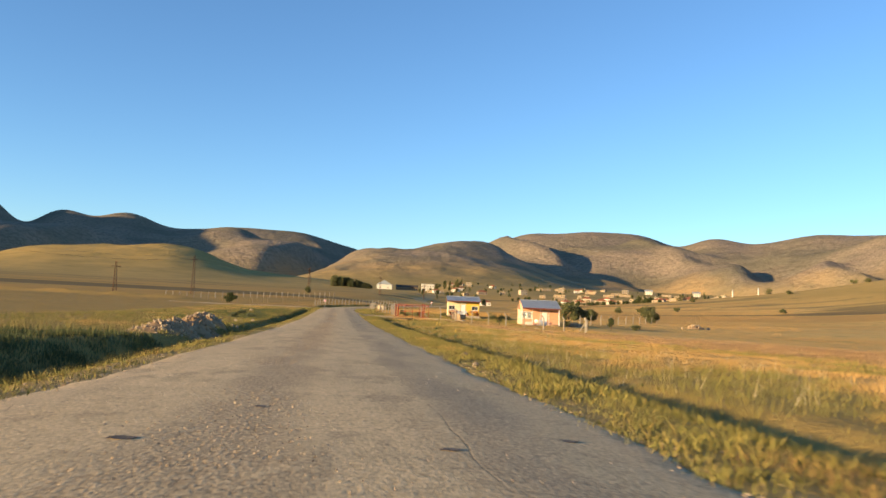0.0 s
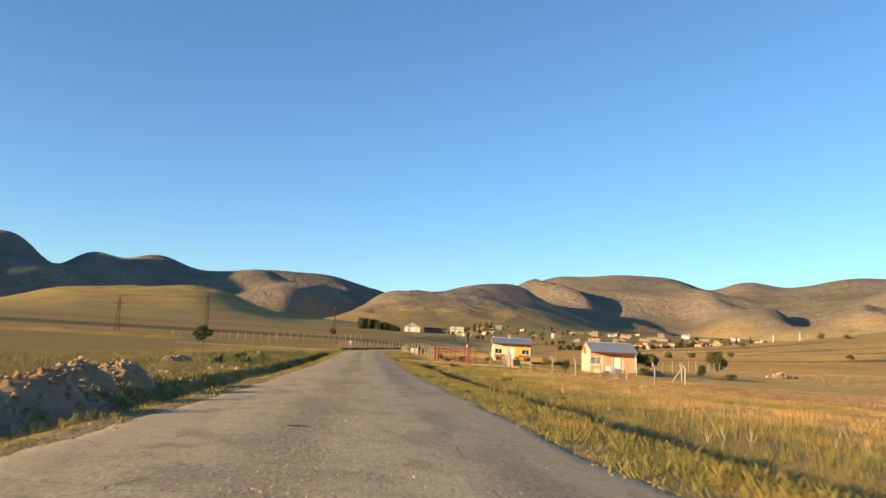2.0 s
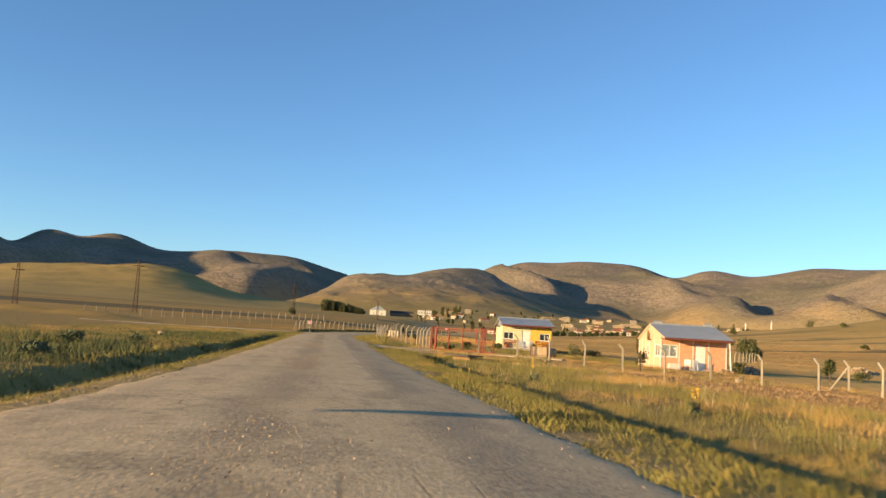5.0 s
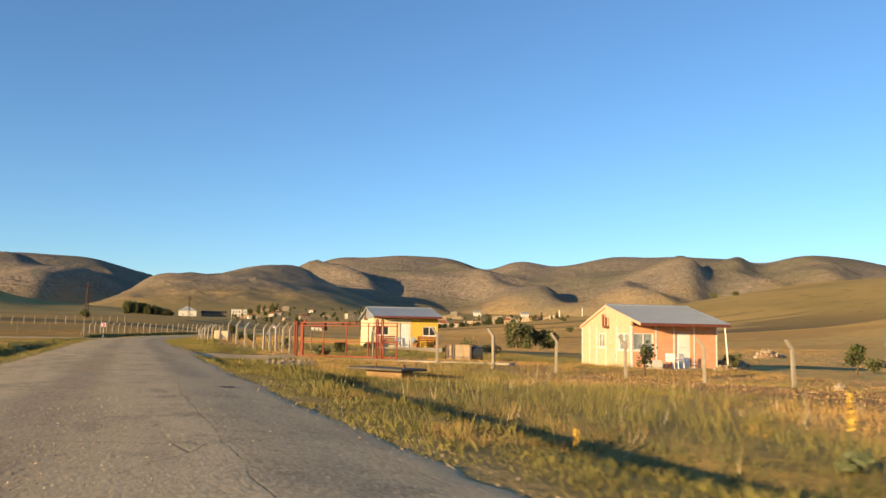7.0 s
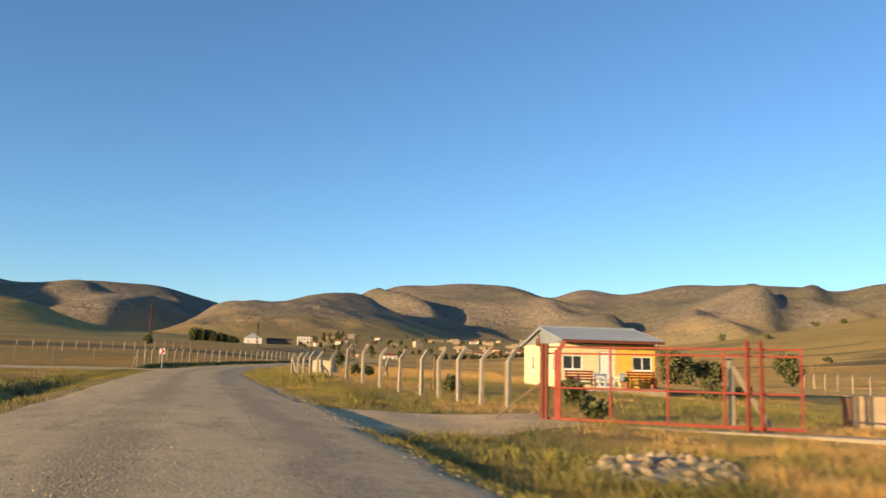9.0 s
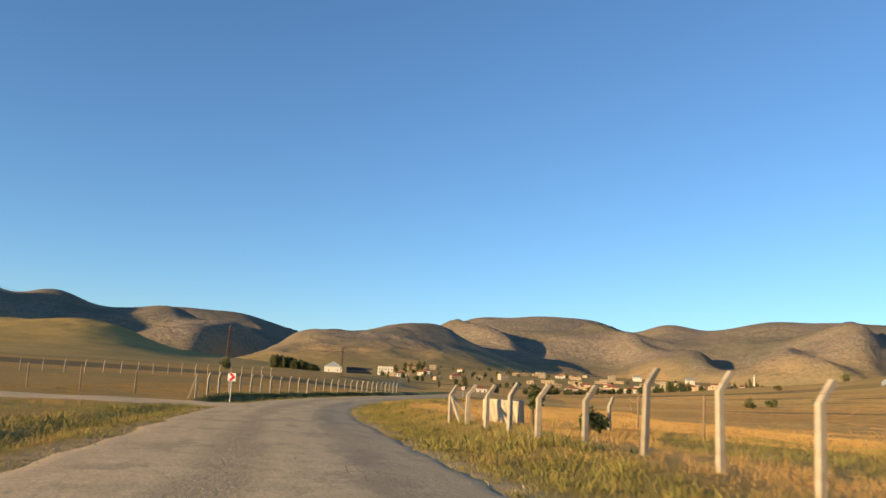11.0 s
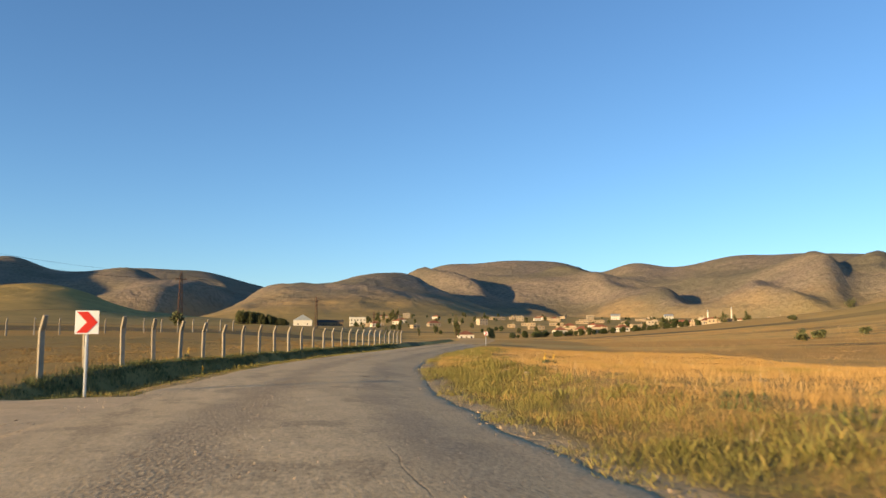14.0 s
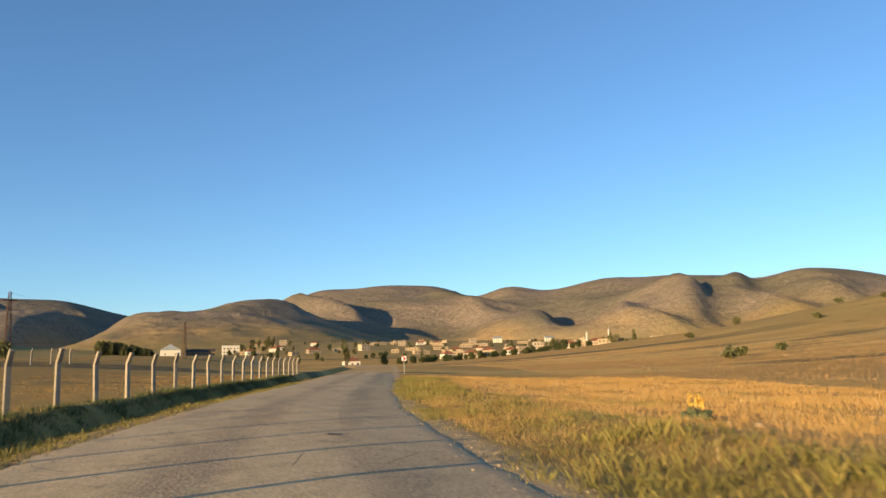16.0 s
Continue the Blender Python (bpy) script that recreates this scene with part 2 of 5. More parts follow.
def ground_material():
    m = Mat("ground_cover", 0.95)
    m.b.inputs["Specular IOR Level"].default_value = 0.06
    x, y, z = m.xyz()
    big, mid, fine, tiny = m.noise(0.03, 5), m.noise(0.3, 5, 0.6), m.noise(2.5, 4, 0.65), m.noise(14, 3)
    straw, gold, olive, soil = (0.62, 0.40, 0.13), (0.66, 0.37, 0.095), (0.36, 0.285, 0.085), (0.50, 0.31, 0.13)
    col = m.mix(m.ramp(big, 0.35, 0.65), gold, straw)
    col = m.mix(m.ramp(mid, 0.5, 0.68), col, olive)
    col = m.mix(m.math("MULTIPLY", m.ramp(fine, 0.52, 0.75), 0.7), col, soil)
    lush = m.t.nodes.new("ShaderNodeAttribute")
    lush.attribute_name = "lush"
    col = m.mix(m.math("MULTIPLY", lush.outputs["Fac"], 0.85), col, m.mix(m.ramp(mid, 0.4, 0.62), (0.16, 0.12, 0.036), (0.32, 0.215, 0.062)))
    # the left side of the valley is greener pasture, with strips of ploughed and mown land
    left = m.ramp(m.math("SUBTRACT", x, m.math("MULTIPLY", y, 0.12)), 0, -30)
    col = m.mix(m.math("MULTIPLY", left, 0.8), col, m.mix(mid, (0.36, 0.225, 0.066), (0.20, 0.14, 0.046)))
    strip = m.noise(0.02, 3, 0.5, (0.18, 1.5, 1.0))
    far = m.ramp(y, 180, 260)
    col = m.mix(m.math("MULTIPLY", m.math("MULTIPLY", m.ramp(strip, 0.5, 0.54), far), 0.7), col, (0.46, 0.25, 0.065))
    col = m.mix(m.math("MULTIPLY", m.math("MULTIPLY", m.ramp(strip, 0.46, 0.42), far), 0.85), col, (0.10, 0.075, 0.04))
    plough = m.t.nodes.new("ShaderNodeAttribute")
    plough.attribute_name = "tilled"
    clod = m.mix(m.ramp(fine, 0.38, 0.62), (0.74, 0.43, 0.17), (0.52, 0.29, 0.115))
    col = m.mix(plough.outputs["Fac"], col, m.mix(m.ramp(mid, 0.55, 0.7), clod, (0.44, 0.26, 0.11)))
    edge = m.t.nodes.new("ShaderNodeAttribute")
    edge.attribute_name = "shoulder"
    col = m.mix(edge.outputs["Fac"], col, m.mix(m.ramp(fine, 0.35, 0.65), (0.70, 0.49, 0.28), (0.48, 0.34, 0.19)))
    # hill pasture, scrub and rock
    pasture = m.mix(m.ramp(m.noise(0.02, 6, 0.6), 0.38, 0.66), (0.42, 0.28, 0.09), (0.28, 0.20, 0.065))
    pasture = m.mix(m.ramp(m.noise(0.11, 3, 0.6), 0.6, 0.72), pasture, (0.15, 0.13, 0.05))
    col = m.mix(m.ramp(z, 5, 16), col, pasture)
    # reddish lower slopes, rock and dark scrub on the far ranges
    beyond = m.ramp(m.math("ADD", y, m.math("MULTIPLY", m.noise(0.004, 4), 600)), 1900, 2300)
    foot = m.mix(m.ramp(m.noise(0.005, 5, 0.6), 0.4, 0.62), (0.36, 0.235, 0.115), (0.23, 0.175, 0.09))
    foot = m.mix(m.math("MULTIPLY", m.ramp(m.noise(0.03, 5, 0.7), 0.52, 0.64), 0.5), foot, (0.12, 0.10, 0.055))
    col = m.mix(m.math("MULTIPLY", beyond, m.ramp(z, 12, 40)), col, foot)
    # rock colour greyed to stand in for distance haze
    rock = m.mix(m.ramp(m.noise(0.003, 6, 0.6), 0.40, 0.6), (0.29, 0.222, 0.168), (0.155, 0.14, 0.105))
    rock = m.mix(m.math("MULTIPLY", m.ramp(m.noise(0.085, 6, 0.75), 0.46, 0.58), 0.6), rock, (0.08, 0.078, 0.062))
    rock = m.mix(m.math("MULTIPLY", m.ramp(m.noise(0.012, 5, 0.7), 0.56, 0.70), 0.4), rock, (0.30, 0.23, 0.175))
    high = m.math("ADD", z, m.math("MULTIPLY", m.math("SUBTRACT", m.noise(0.005, 5), 0.5), 140))
    col = m.mix(m.math("MULTIPLY", beyond, m.ramp(high, 60, 150)), col, rock)
    col = m.mix(0.16, col, m.mix(tiny, (0.06, 0.05, 0.02), (0.6, 0.45, 0.2)))
    m.color(col)
    m.bump(m.math("MULTIPLY", m.noise(0.012, 8, 0.65), m.ramp(z, 35, 90)), 0.9, 17.0)
    m.bump(fine, 0.7, 0.10)
    m.bump(m.math("MULTIPLY", m.noise(3.5, 5, 0.7), plough.outputs["Fac"]), 1.0, 0.45)
    m.bump(tiny, 0.4, 0.03)
    return m.m


def asphalt_material():
    m = Mat("worn_asphalt", 0.95)
    m.b.inputs["Specular IOR Level"].default_value = 0.06
    at_ = m.t.nodes.new("ShaderNodeAttribute")
    at_.attribute_name = "across"
    d = at_.outputs["Fac"]
    big, mid, fine, chip = m.noise(0.3, 5, 0.6, (1.0, 0.28, 1.0)), m.noise(1.5, 6, 0.65), m.noise(24, 4), m.noise(80, 2)
    drift = m.math("MULTIPLY", m.math("SUBTRACT", m.noise(0.35, 3), 0.5), 1.6)
    dd = m.math("ADD", d, drift)
    col = m.mix(m.ramp(big, 0.36, 0.64), (0.78, 0.56, 0.30), (0.60, 0.435, 0.235))
    col = m.mix(m.ramp(mid, 0.48, 0.70), col, (0.44, 0.325, 0.18))
    worn = m.noise(0.7, 7, 0.72, (1.0, 0.55, 1.0))
    col = m.mix(m.math("MULTIPLY", m.ramp(worn, 0.54, 0.59), 0.7), col, (0.23, 0.172, 0.105))
    col = m.mix(m.math("MULTIPLY", m.ramp(worn, 0.43, 0.38), 0.45), col, (0.70, 0.52, 0.30))
    streak = m.noise(2.2, 4, 0.6, (1.0, 0.07, 1.0))
    col = m.mix(m.math("MULTIPLY", m.ramp(streak, 0.5, 0.66), 0.45), col, (0.32, 0.235, 0.14))
    col = m.mix(m.math("MULTIPLY", m.ramp(streak, 0.42, 0.3), 0.4), col, (0.68, 0.50, 0.285))
    # the strip laid later along one side is a shade darker; broken seams run along the joints
    wave = m.math("MULTIPLY", m.math("SUBTRACT", m.noise(0.5, 6, 0.75), 0.5), 0.09)
    ds = m.math("ADD", d, wave)
    col = m.mix(m.math("MULTIPLY", m.ramp(ds, 1.42, 1.5), 0.3), col, (0.27, 0.205, 0.13))
    seam = 0.0
    for place, wide, cut in ((1.45, 0.016, 0.50), (-0.17, 0.013, 0.55)):
        one = m.ramp(m.math("ABSOLUTE", m.math("SUBTRACT", ds, place)), wide, wide * 0.3)
        one = m.math("MULTIPLY", one, m.ramp(m.noise(0.16 + 0.05 * wide, 3, 0.6), cut, cut + 0.05))
        seam = m.math("MAXIMUM", one, seam)
    col = m.mix(m.math("MULTIPLY", seam, 0.85), col, (0.08, 0.06, 0.04))
    # shade of the cross fall painted as a dark band along one wheel track; coarse worn strip along the middle
    band = m.math("MULTIPLY", m.ramp(m.math("ABSOLUTE", m.math("SUBTRACT", dd, 1.9)), 0.55, 0.15), m.ramp(m.noise(0.12, 3), 0.40, 0.55))
    col = m.mix(m.math("MULTIPLY", band, 0.75), col, (0.20, 0.16, 0.12))
    strip = m.math("MULTIPLY", m.ramp(m.math("ABSOLUTE", m.math("ADD", dd, 0.6)), 0.75, 0.25), m.ramp(m.noise(0.09, 3), 0.3, 0.5))
    stones = m.t.nodes.new("ShaderNodeTexVoronoi")
    stones.inputs["Scale"].default_value = 22
    m.link(m.co, stones.inputs["Vector"])
    pebble = m.mix(m.ramp(stones.outputs["Distance"], 0.15, 0.6), (0.68, 0.50, 0.30), (0.15, 0.11, 0.07))
    col = m.mix(m.math("MULTIPLY", strip, 0.85), col, pebble)
    col = m.mix(0.5, col, m.mix(m.ramp(fine, 0.38, 0.62), (0.28, 0.205, 0.115), (0.80, 0.59, 0.33)))
    coarse = m.noise(7.5, 5, 0.7)
    col = m.mix(m.math("MULTIPLY", m.ramp(coarse, 0.56, 0.66), 0.45), col, (0.22, 0.165, 0.10))
    col = m.mix(m.ramp(chip, 0.63, 0.74), col, (0.66, 0.49, 0.30))
    # wandering cracks
    wob = m.mix(0.12, m.co, m.node("ShaderNodeTexNoise", Scale=1.2, Detail=4.0).outputs["Color"], "ADD")
    crack = m.t.nodes.new("ShaderNodeTexVoronoi")
    crack.feature = "DISTANCE_TO_EDGE"
    crack.inputs["Scale"].default_value = 0.6
    m.link(wob, crack.inputs["Vector"])
    line = m.math("MULTIPLY", m.ramp(crack.outputs["Distance"], 0.008, 0.002), m.ramp(m.noise(0.22, 3), 0.54, 0.62))
    col = m.mix(m.math("MULTIPLY", line, 0.6), col, (0.09, 0.07, 0.05))
    # pale dust along the edges
    dust = m.math("MULTIPLY", m.ramp(m.math("ABSOLUTE", d), 2.5, 3.3), m.ramp(mid, 0.35, 0.6))
    col = m.mix(m.math("MULTIPLY", dust, 0.6), col, (0.60, 0.43, 0.25))
    m.color(col)
    m.bump(worn, 0.5, -0.012)
    m.bump(seam, 0.2, -0.008)
    m.bump(coarse, 0.5, -0.012)
    m.bump(mid, 0.2, 0.01)
    m.bump(fine, 0.55, 0.012)
    m.bump(m.math("MULTIPLY", strip, stones.outputs["Distance"]), 0.35, -0.015)
    m.bump(line, 0.2, -0.006)
    return m.m


GROUND = ground_material()
ASPHALT = asphalt_material()

u_at = spaced([(-4300, 120), (-2200, 45), (-1500, 24), (-300, 10), (-90, 3.0), (-30, 0.9), (-12, 0.35), (12, 0.9), (40, 3.0), (110, 9), (350, 22), (3100, 60), (4300, 60)])
y_at = spaced([(-1600, 60), (-150, 12), (-6, 1.0), (215, 1.6), (330, 4), (500, 10), (900, 18), (2000, 30), (4700, 30)])
U, Yg = np.meshgrid(u_at, y_at)
bend = road_x(np.clip(Yg, -50, 420))
Xg = U + bend
ground = mesh_grid("ground", Xg, Yg, land(Xg, Yg), GROUND)
side_r, side_l = Xg - road_x(Yg) - HALF, road_x(Yg) - Xg - HALF
belt = 10.5 - 6.8 * smooth(110, 165, Yg)
lush = np.where(side_r > 0, 1 - smooth(0.6, 1.15, side_r / belt + 0.25 * fbm(Xg / 5, Yg / 9, 19, 3)), (1 - smooth(5, 16, side_l)) * (1 - smooth(160, 180, Yg)))
yard = smooth(6, 9, side_r) * (1 - smooth(45, 60, side_r)) * smooth(126, 132, Yg) * (1 - smooth(160, 168, Yg))
# overgrown ditch bank, its shade deepened by a darker ground colour
gully = smooth(0.7, 1.1, side_l) * (1 - smooth(2.6, 3.2, side_l)) * smooth(182, 188, Yg)
lush = np.maximum(np.maximum(lush, 0.8 * yard), gully) * (1 - smooth(230, 300, Yg)) * (np.abs(Xg - road_x(Yg)) > HALF)
shoulder = 1 - smooth(0.25, 0.75, np.maximum(side_r, side_l) + 0.3 * fbm(Xg / 0.9, Yg / 1.5, 23, 3))
shoulder = shoulder * np.where(side_r > 0, 0.25 + 0.55 * smooth(118, 130, Yg), 0.4)
shoulder_attr = ground.data.attributes.new("shoulder", "FLOAT", "POINT")
shoulder_attr.data.foreach_set("value", shoulder.astype(np.float32).ravel())
soil_attr = ground.data.attributes.new("tilled", "FLOAT", "POINT")
soil_attr.data.foreach_set("value", tilled(Xg, Yg).astype(np.float32).ravel())
lush_attr = ground.data.attributes.new("lush", "FLOAT", "POINT")
lush_attr.data.foreach_set("value", lush.astype(np.float32).ravel())
tagged(ground, "dry grass steppe and stubble fields rising to bare rocky hills", "ground", kind="structure")

# the road: a crowned strip of worn asphalt with crumbled edges
ry = np.concatenate([np.arange(-40, 230, 0.25), np.arange(230, 430, 0.5)])
across = np.array([-1.0, -0.97, -0.9, -0.7, -0.5, -0.3, -0.1, 0.1, 0.3, 0.5, 0.7, 0.9, 0.97, 1.0])
A, Yr = np.meshgrid(across, ry)
edge = np.where(A < 0, 0.2 * fbm(Yr / 3.1, Yr * 0, 51, 4), 0.2 * fbm(Yr / 3.1, Yr * 0 + 7, 57, 4)) + 0.11 * fbm(Yr / 0.9, A * 0 + np.sign(A), 59, 3)
Xr = road_x(Yr) + A * (HALF + edge)
Zr = road_z(Yr) + 0.022 + crown(A * HALF, Yr) + 0.012 * fbm(Xr / 1.5, Yr / 2.5, 61, 3) - 0.018 * (np.abs(A) > 0.98)
road = mesh_grid("road", Xr, Yr, Zr, ASPHALT)
across_attr = road.data.attributes.new("across", "FLOAT", "POINT")
across_attr.data.foreach_set("value", (A * HALF).astype(np.float32).ravel())
tagged(road, "worn patched grey asphalt country road with crumbling edges", "road", kind="structure")


# ---------------------------------------------------------------- builders
def box(bm, x0, y0, z0, x1, y1, z1, m=None):
    v = [bm.verts.new(p) for p in ((x0, y0, z0), (x1, y0, z0), (x1, y1, z0), (x0, y1, z0), (x0, y0, z1), (x1, y0, z1), (x1, y1, z1), (x0, y1, z1))]
    for f in ((3, 2, 1, 0), (4, 5, 6, 7), (0, 1, 5, 4), (1, 2, 6, 5), (2, 3, 7, 6), (3, 0, 4, 7)):
        bm.faces.new([v[i] for i in f])
    if m is not None:
        for q in v:
            q.co = m @ q.co
    return v


def rod(bm, p0, p1, r0, r1=None, n=8, caps=True):
    """A round or square bar from p0 to p1."""
    r1 = r0 if r1 is None else r1
    p0, p1 = Vector(p0), Vector(p1)
    ax = (p1 - p0).normalized()
    side = ax.cross(Vector((0, 0, 1)) if abs(ax.z) < 0.9 else Vector((0, 1, 0))).normalized()
    up = side.cross(ax)
    rings = []
    for p, r in ((p0, r0), (p1, r1)):
        rings.append([bm.verts.new(p + r * (math.cos(a) * side + math.sin(a) * up)) for a in (2 * math.pi * (k + 0.5) / n for k in range(n))])
    for k in range(n):
        bm.faces.new((rings[0][k], rings[0][(k + 1) % n], rings[1][(k + 1) % n], rings[1][k]))
    if caps:
        bm.faces.new(rings[0][::-1])
        bm.faces.new(rings[1])


def pipe(bm, points, r, n=8):
    for a, b in zip(points, points[1:]):
        rod(bm, a, b, r, n=n)


def soften(bm, width, seg=1):
    bmesh.ops.bevel(bm, geom=list(bm.edges), offset=width, segments=seg, affect="EDGES", clamp_overlap=True)


def mesh_of(name, bm, mat, smooth_faces=False):
    me = bpy.data.meshes.new(name)
    bmesh.ops.recalc_face_normals(bm, faces=bm.faces)
    bm.to_mesh(me)
    bm.free()
    me.materials.append(mat)
    if smooth_faces:
        me.polygons.foreach_set("use_smooth", np.ones(len(me.polygons), bool))
    return me


def part(name, bm, mat, parent, label="", smooth_faces=False):
    ob = new(name, mesh_of(name, bm, mat, smooth_faces))
    ob.parent = parent
    if label:
        tagged(ob, label)
    return ob


def thing(name, m, label, category, group="", kind=""):
    ob = new(name)
    ob.empty_display_size = 0.2
    ob.matrix_basis = m
    return tagged(ob, label, category, group, kind)


def at(x, y, rz=0.0, dz=0.0):
    """A pose on the ground."""
    return pose(x, y, float(land(x, y)) + dz, 0, 0, rz)


def weld(bm):
    """Join touching boxes into one shell and drop the faces shut inside it."""
    bmesh.ops.remove_doubles(bm, verts=bm.verts, dist=0.0005)
    bm.verts.index_update()
    seen = {}
    for f in bm.faces:
        seen.setdefault(frozenset(v.index for v in f.verts), []).append(f)
    inner = [f for fs in seen.values() if len(fs) > 1 for f in fs]
    bmesh.ops.delete(bm, geom=inner, context="FACES_ONLY")


def wall_panel(bm, m, length, height, thick, holes):
    """A wall along x with openings (x0, z0, x1, z1) that go right through it."""
    xs = sorted({0.0, length, *(h[0] for h in holes), *(h[2] for h in holes)})
    zs = sorted({0.0, height, *(h[1] for h in holes), *(h[3] for h in holes)})
    for x0, x1 in zip(xs, xs[1:]):
        for z0, z1 in zip(zs, zs[1:]):
            cx, cz = (x0 + x1) / 2, (z0 + z1) / 2
            if any(h[0] < cx < h[2] and h[1] < cz < h[3] for h in holes):
                continue
            box(bm, x0, 0, z0, x1, thick, z1, m)
    weld(bm)


# paints and stuffs
PEACH = plain("peach_paint", (0.74, 0.435, 0.275), 0.75)
SALMON = plain("salmon_paint", (0.70, 0.345, 0.195), 0.75)
CREAM = plain("cream_paint", (0.74, 0.63, 0.38), 0.75)
YELLOW = plain("yellow_paint", (0.76, 0.48, 0.085), 0.75)
WHITE = plain("white_paint", (0.80, 0.77, 0.70), 0.55, vary=0.1)
PLASTIC = plain("white_plastic", (0.80, 0.79, 0.74), 0.4, vary=0.05, bump=0.03)
SHEET = plain("grey_roof_sheet", (0.36, 0.38, 0.39), 0.5, 0.35, vary=0.2, scale=1.2)
FASCIA = plain("dark_red_fascia", (0.16, 0.05, 0.03), 0.6)
RED_STEEL = plain("red_oxide_steel", (0.24, 0.036, 0.018), 0.6, 0.1, vary=0.35, scale=5)
DARK_STEEL = plain("brown_oxide_steel", (0.15, 0.035, 0.02), 0.65, 0.1, vary=0.3, scale=5)
RUST = plain("rusty_iron", (0.20, 0.10, 0.055), 0.8, 0.3, vary=0.4, scale=6)
CONCRETE = plain("cast_concrete", (0.40, 0.335, 0.25), 0.9, vary=0.28, scale=4, grain=55, bump=0.5, each=0.3)
DARK_CONCRETE = plain("dark_slab_concrete", (0.12, 0.10, 0.08), 0.9, vary=0.3, scale=2, bump=0.5)
PALE_STONE = plain("pale_rubble", (0.48, 0.36, 0.23), 0.9, vary=0.3, scale=3, bump=0.6, each=0.45)
EARTH = plain("bare_earth", (0.30, 0.19, 0.10), 0.95, vary=0.35, scale=1.5, grain=12, bump=0.8)
WOOD = plain("weathered_wood", (0.22, 0.15, 0.09), 0.85, vary=0.35, scale=6, bump=0.5)
CANVAS = plain("cream_tarpaulin", (0.50, 0.40, 0.265), 0.7, vary=0.2, scale=3, bump=0.25)
TERRACOTTA = plain("terracotta_tile", (0.40, 0.15, 0.075), 0.8, vary=0.35, scale=1.0, each=0.35)
PLASTER = plain("village_plaster", (0.54, 0.43, 0.30), 0.9, vary=0.2, scale=0.5, each=0.4)
WHITEWASH = plain("whitewash", (0.70, 0.64, 0.53), 0.9, vary=0.12, scale=0.5, each=0.15)
STONEWALL = plain("tan_stone_wall", (0.48, 0.36, 0.23), 0.95, vary=0.35, scale=1.2, grain=8, bump=0.6, each=0.3)
DARKGLASS = plain("dark_window_glass", (0.035, 0.04, 0.045), 0.12, vary=0.1, bump=0.0)
CURTAIN = plain("white_net_curtain", (0.62, 0.60, 0.54), 0.9, vary=0.2, scale=8)
SIGN_WHITE = plain("sign_white", (0.82, 0.80, 0.76), 0.45, vary=0.06)
SIGN_RED = plain("sign_red", (0.62, 0.035, 0.02), 0.45, vary=0.08)
GALV = plain("galvanised_tube", (0.55, 0.55, 0.54), 0.45, 0.6)
DARK_ROOF = plain("dark_weathered_roof", (0.07, 0.06, 0.05), 0.9, vary=0.3, scale=0.8)
TAN_SHEET = plain("tan_weathered_sheet", (0.42, 0.29, 0.17), 0.85, vary=0.3, scale=3)
BARK = plain("bark", (0.11, 0.075, 0.05), 0.95, vary=0.3, scale=8, bump=0.7)


def leaf_material(name, a, b):
    m = Mat(name, 0.7)
    m.color(m.mix(m.island(), a, b))
    m.b.inputs["Transmission Weight"].default_value = 0.0
    return m.m


def blade_material(name, a, b, c):
    m = Mat(name, 0.75)
    r = m.island()
    col = m.mix(m.ramp(r, 0.0, 0.6), a, b)
    col = m.mix(m.ramp(r, 0.7, 1.0), col, c)
    patch = m.ramp(m.noise(0.5, 4, 0.6), 0.42, 0.66)
    col = m.mix(m.math("MULTIPLY", patch, 0.55), col, tuple(v * k for v, k in zip(a, (0.62, 0.56, 0.5))))
    m.color(col)
    return m.m


LEAF = leaf_material("olive_leaves", (0.035, 0.045, 0.014), (0.085, 0.095, 0.03))
LEAF_DARK = leaf_material("dark_leaves", (0.065, 0.07, 0.025), (0.15, 0.145, 0.055))
LEAF_GREY = leaf_material("grey_green_leaves", (0.06, 0.075, 0.035), (0.13, 0.14, 0.07))


def glass_material():
    m = Mat("window_glass", 0.05)
    m.color((0.9, 0.95, 0.95))
    m.b.inputs["Transmission Weight"].default_value = 0.9
    m.b.inputs["IOR"].default_value = 1.2
    return m.m


GLASS = glass_material()


# ---------------------------------------------------------------- windows and houses
def window(parent, m, w, h, panes=2, curtain=True):
    """A white framed window in a wall opening: w by h, in the local x-z plane, facing -y."""
    fr = bmesh.new()
    t, d = 0.06, 0.07
    box(fr, 0, 0.02, 0, w, 0.02 + d, t)
    box(fr, 0, 0.02, h - t, w, 0.02 + d, h)
    box(fr, 0, 0.02, t, t, 0.02 + d, h - t)
    box(fr, w - t, 0.02, t, w, 0.02 + d, h - t)
    for k in range(1, panes):
        x = w * k / panes
        box(fr, x - t / 2, 0.02, t, x + t / 2, 0.02 + d, h - t)
    win = part("window", fr, WHITE, parent)
    win.matrix_basis = m
    for k in range(panes):
        x0, x1 = w * k / panes, w * (k + 1) / panes
        bm = bmesh.new()
        box(bm, x0 + 0.03, 0.05, 0.03, x1 - 0.03, 0.056, h - 0.03)
        part("pane", bm, DARKGLASS if not curtain else GLASS, win)
    if curtain:
        bm = bmesh.new()
        n = 24
        rows = []
        for z in (0.02, h - 0.02):
            rows.append([bm.verts.new((w * i / n, 0.16 + 0.02 * math.sin(i * 2.1), z)) for i in range(n + 1)])
        for i in range(n):
            bm.faces.new((rows[0][i], rows[0][i + 1], rows[1][i + 1], rows[1][i]))
        part("curtain", bm, CURTAIN, win)
    bm = bmesh.new()
    box(bm, -0.04, -0.05, -0.05, w + 0.04, 0.1, -0.004)
    part("sill", bm, WHITE, win)
    return win


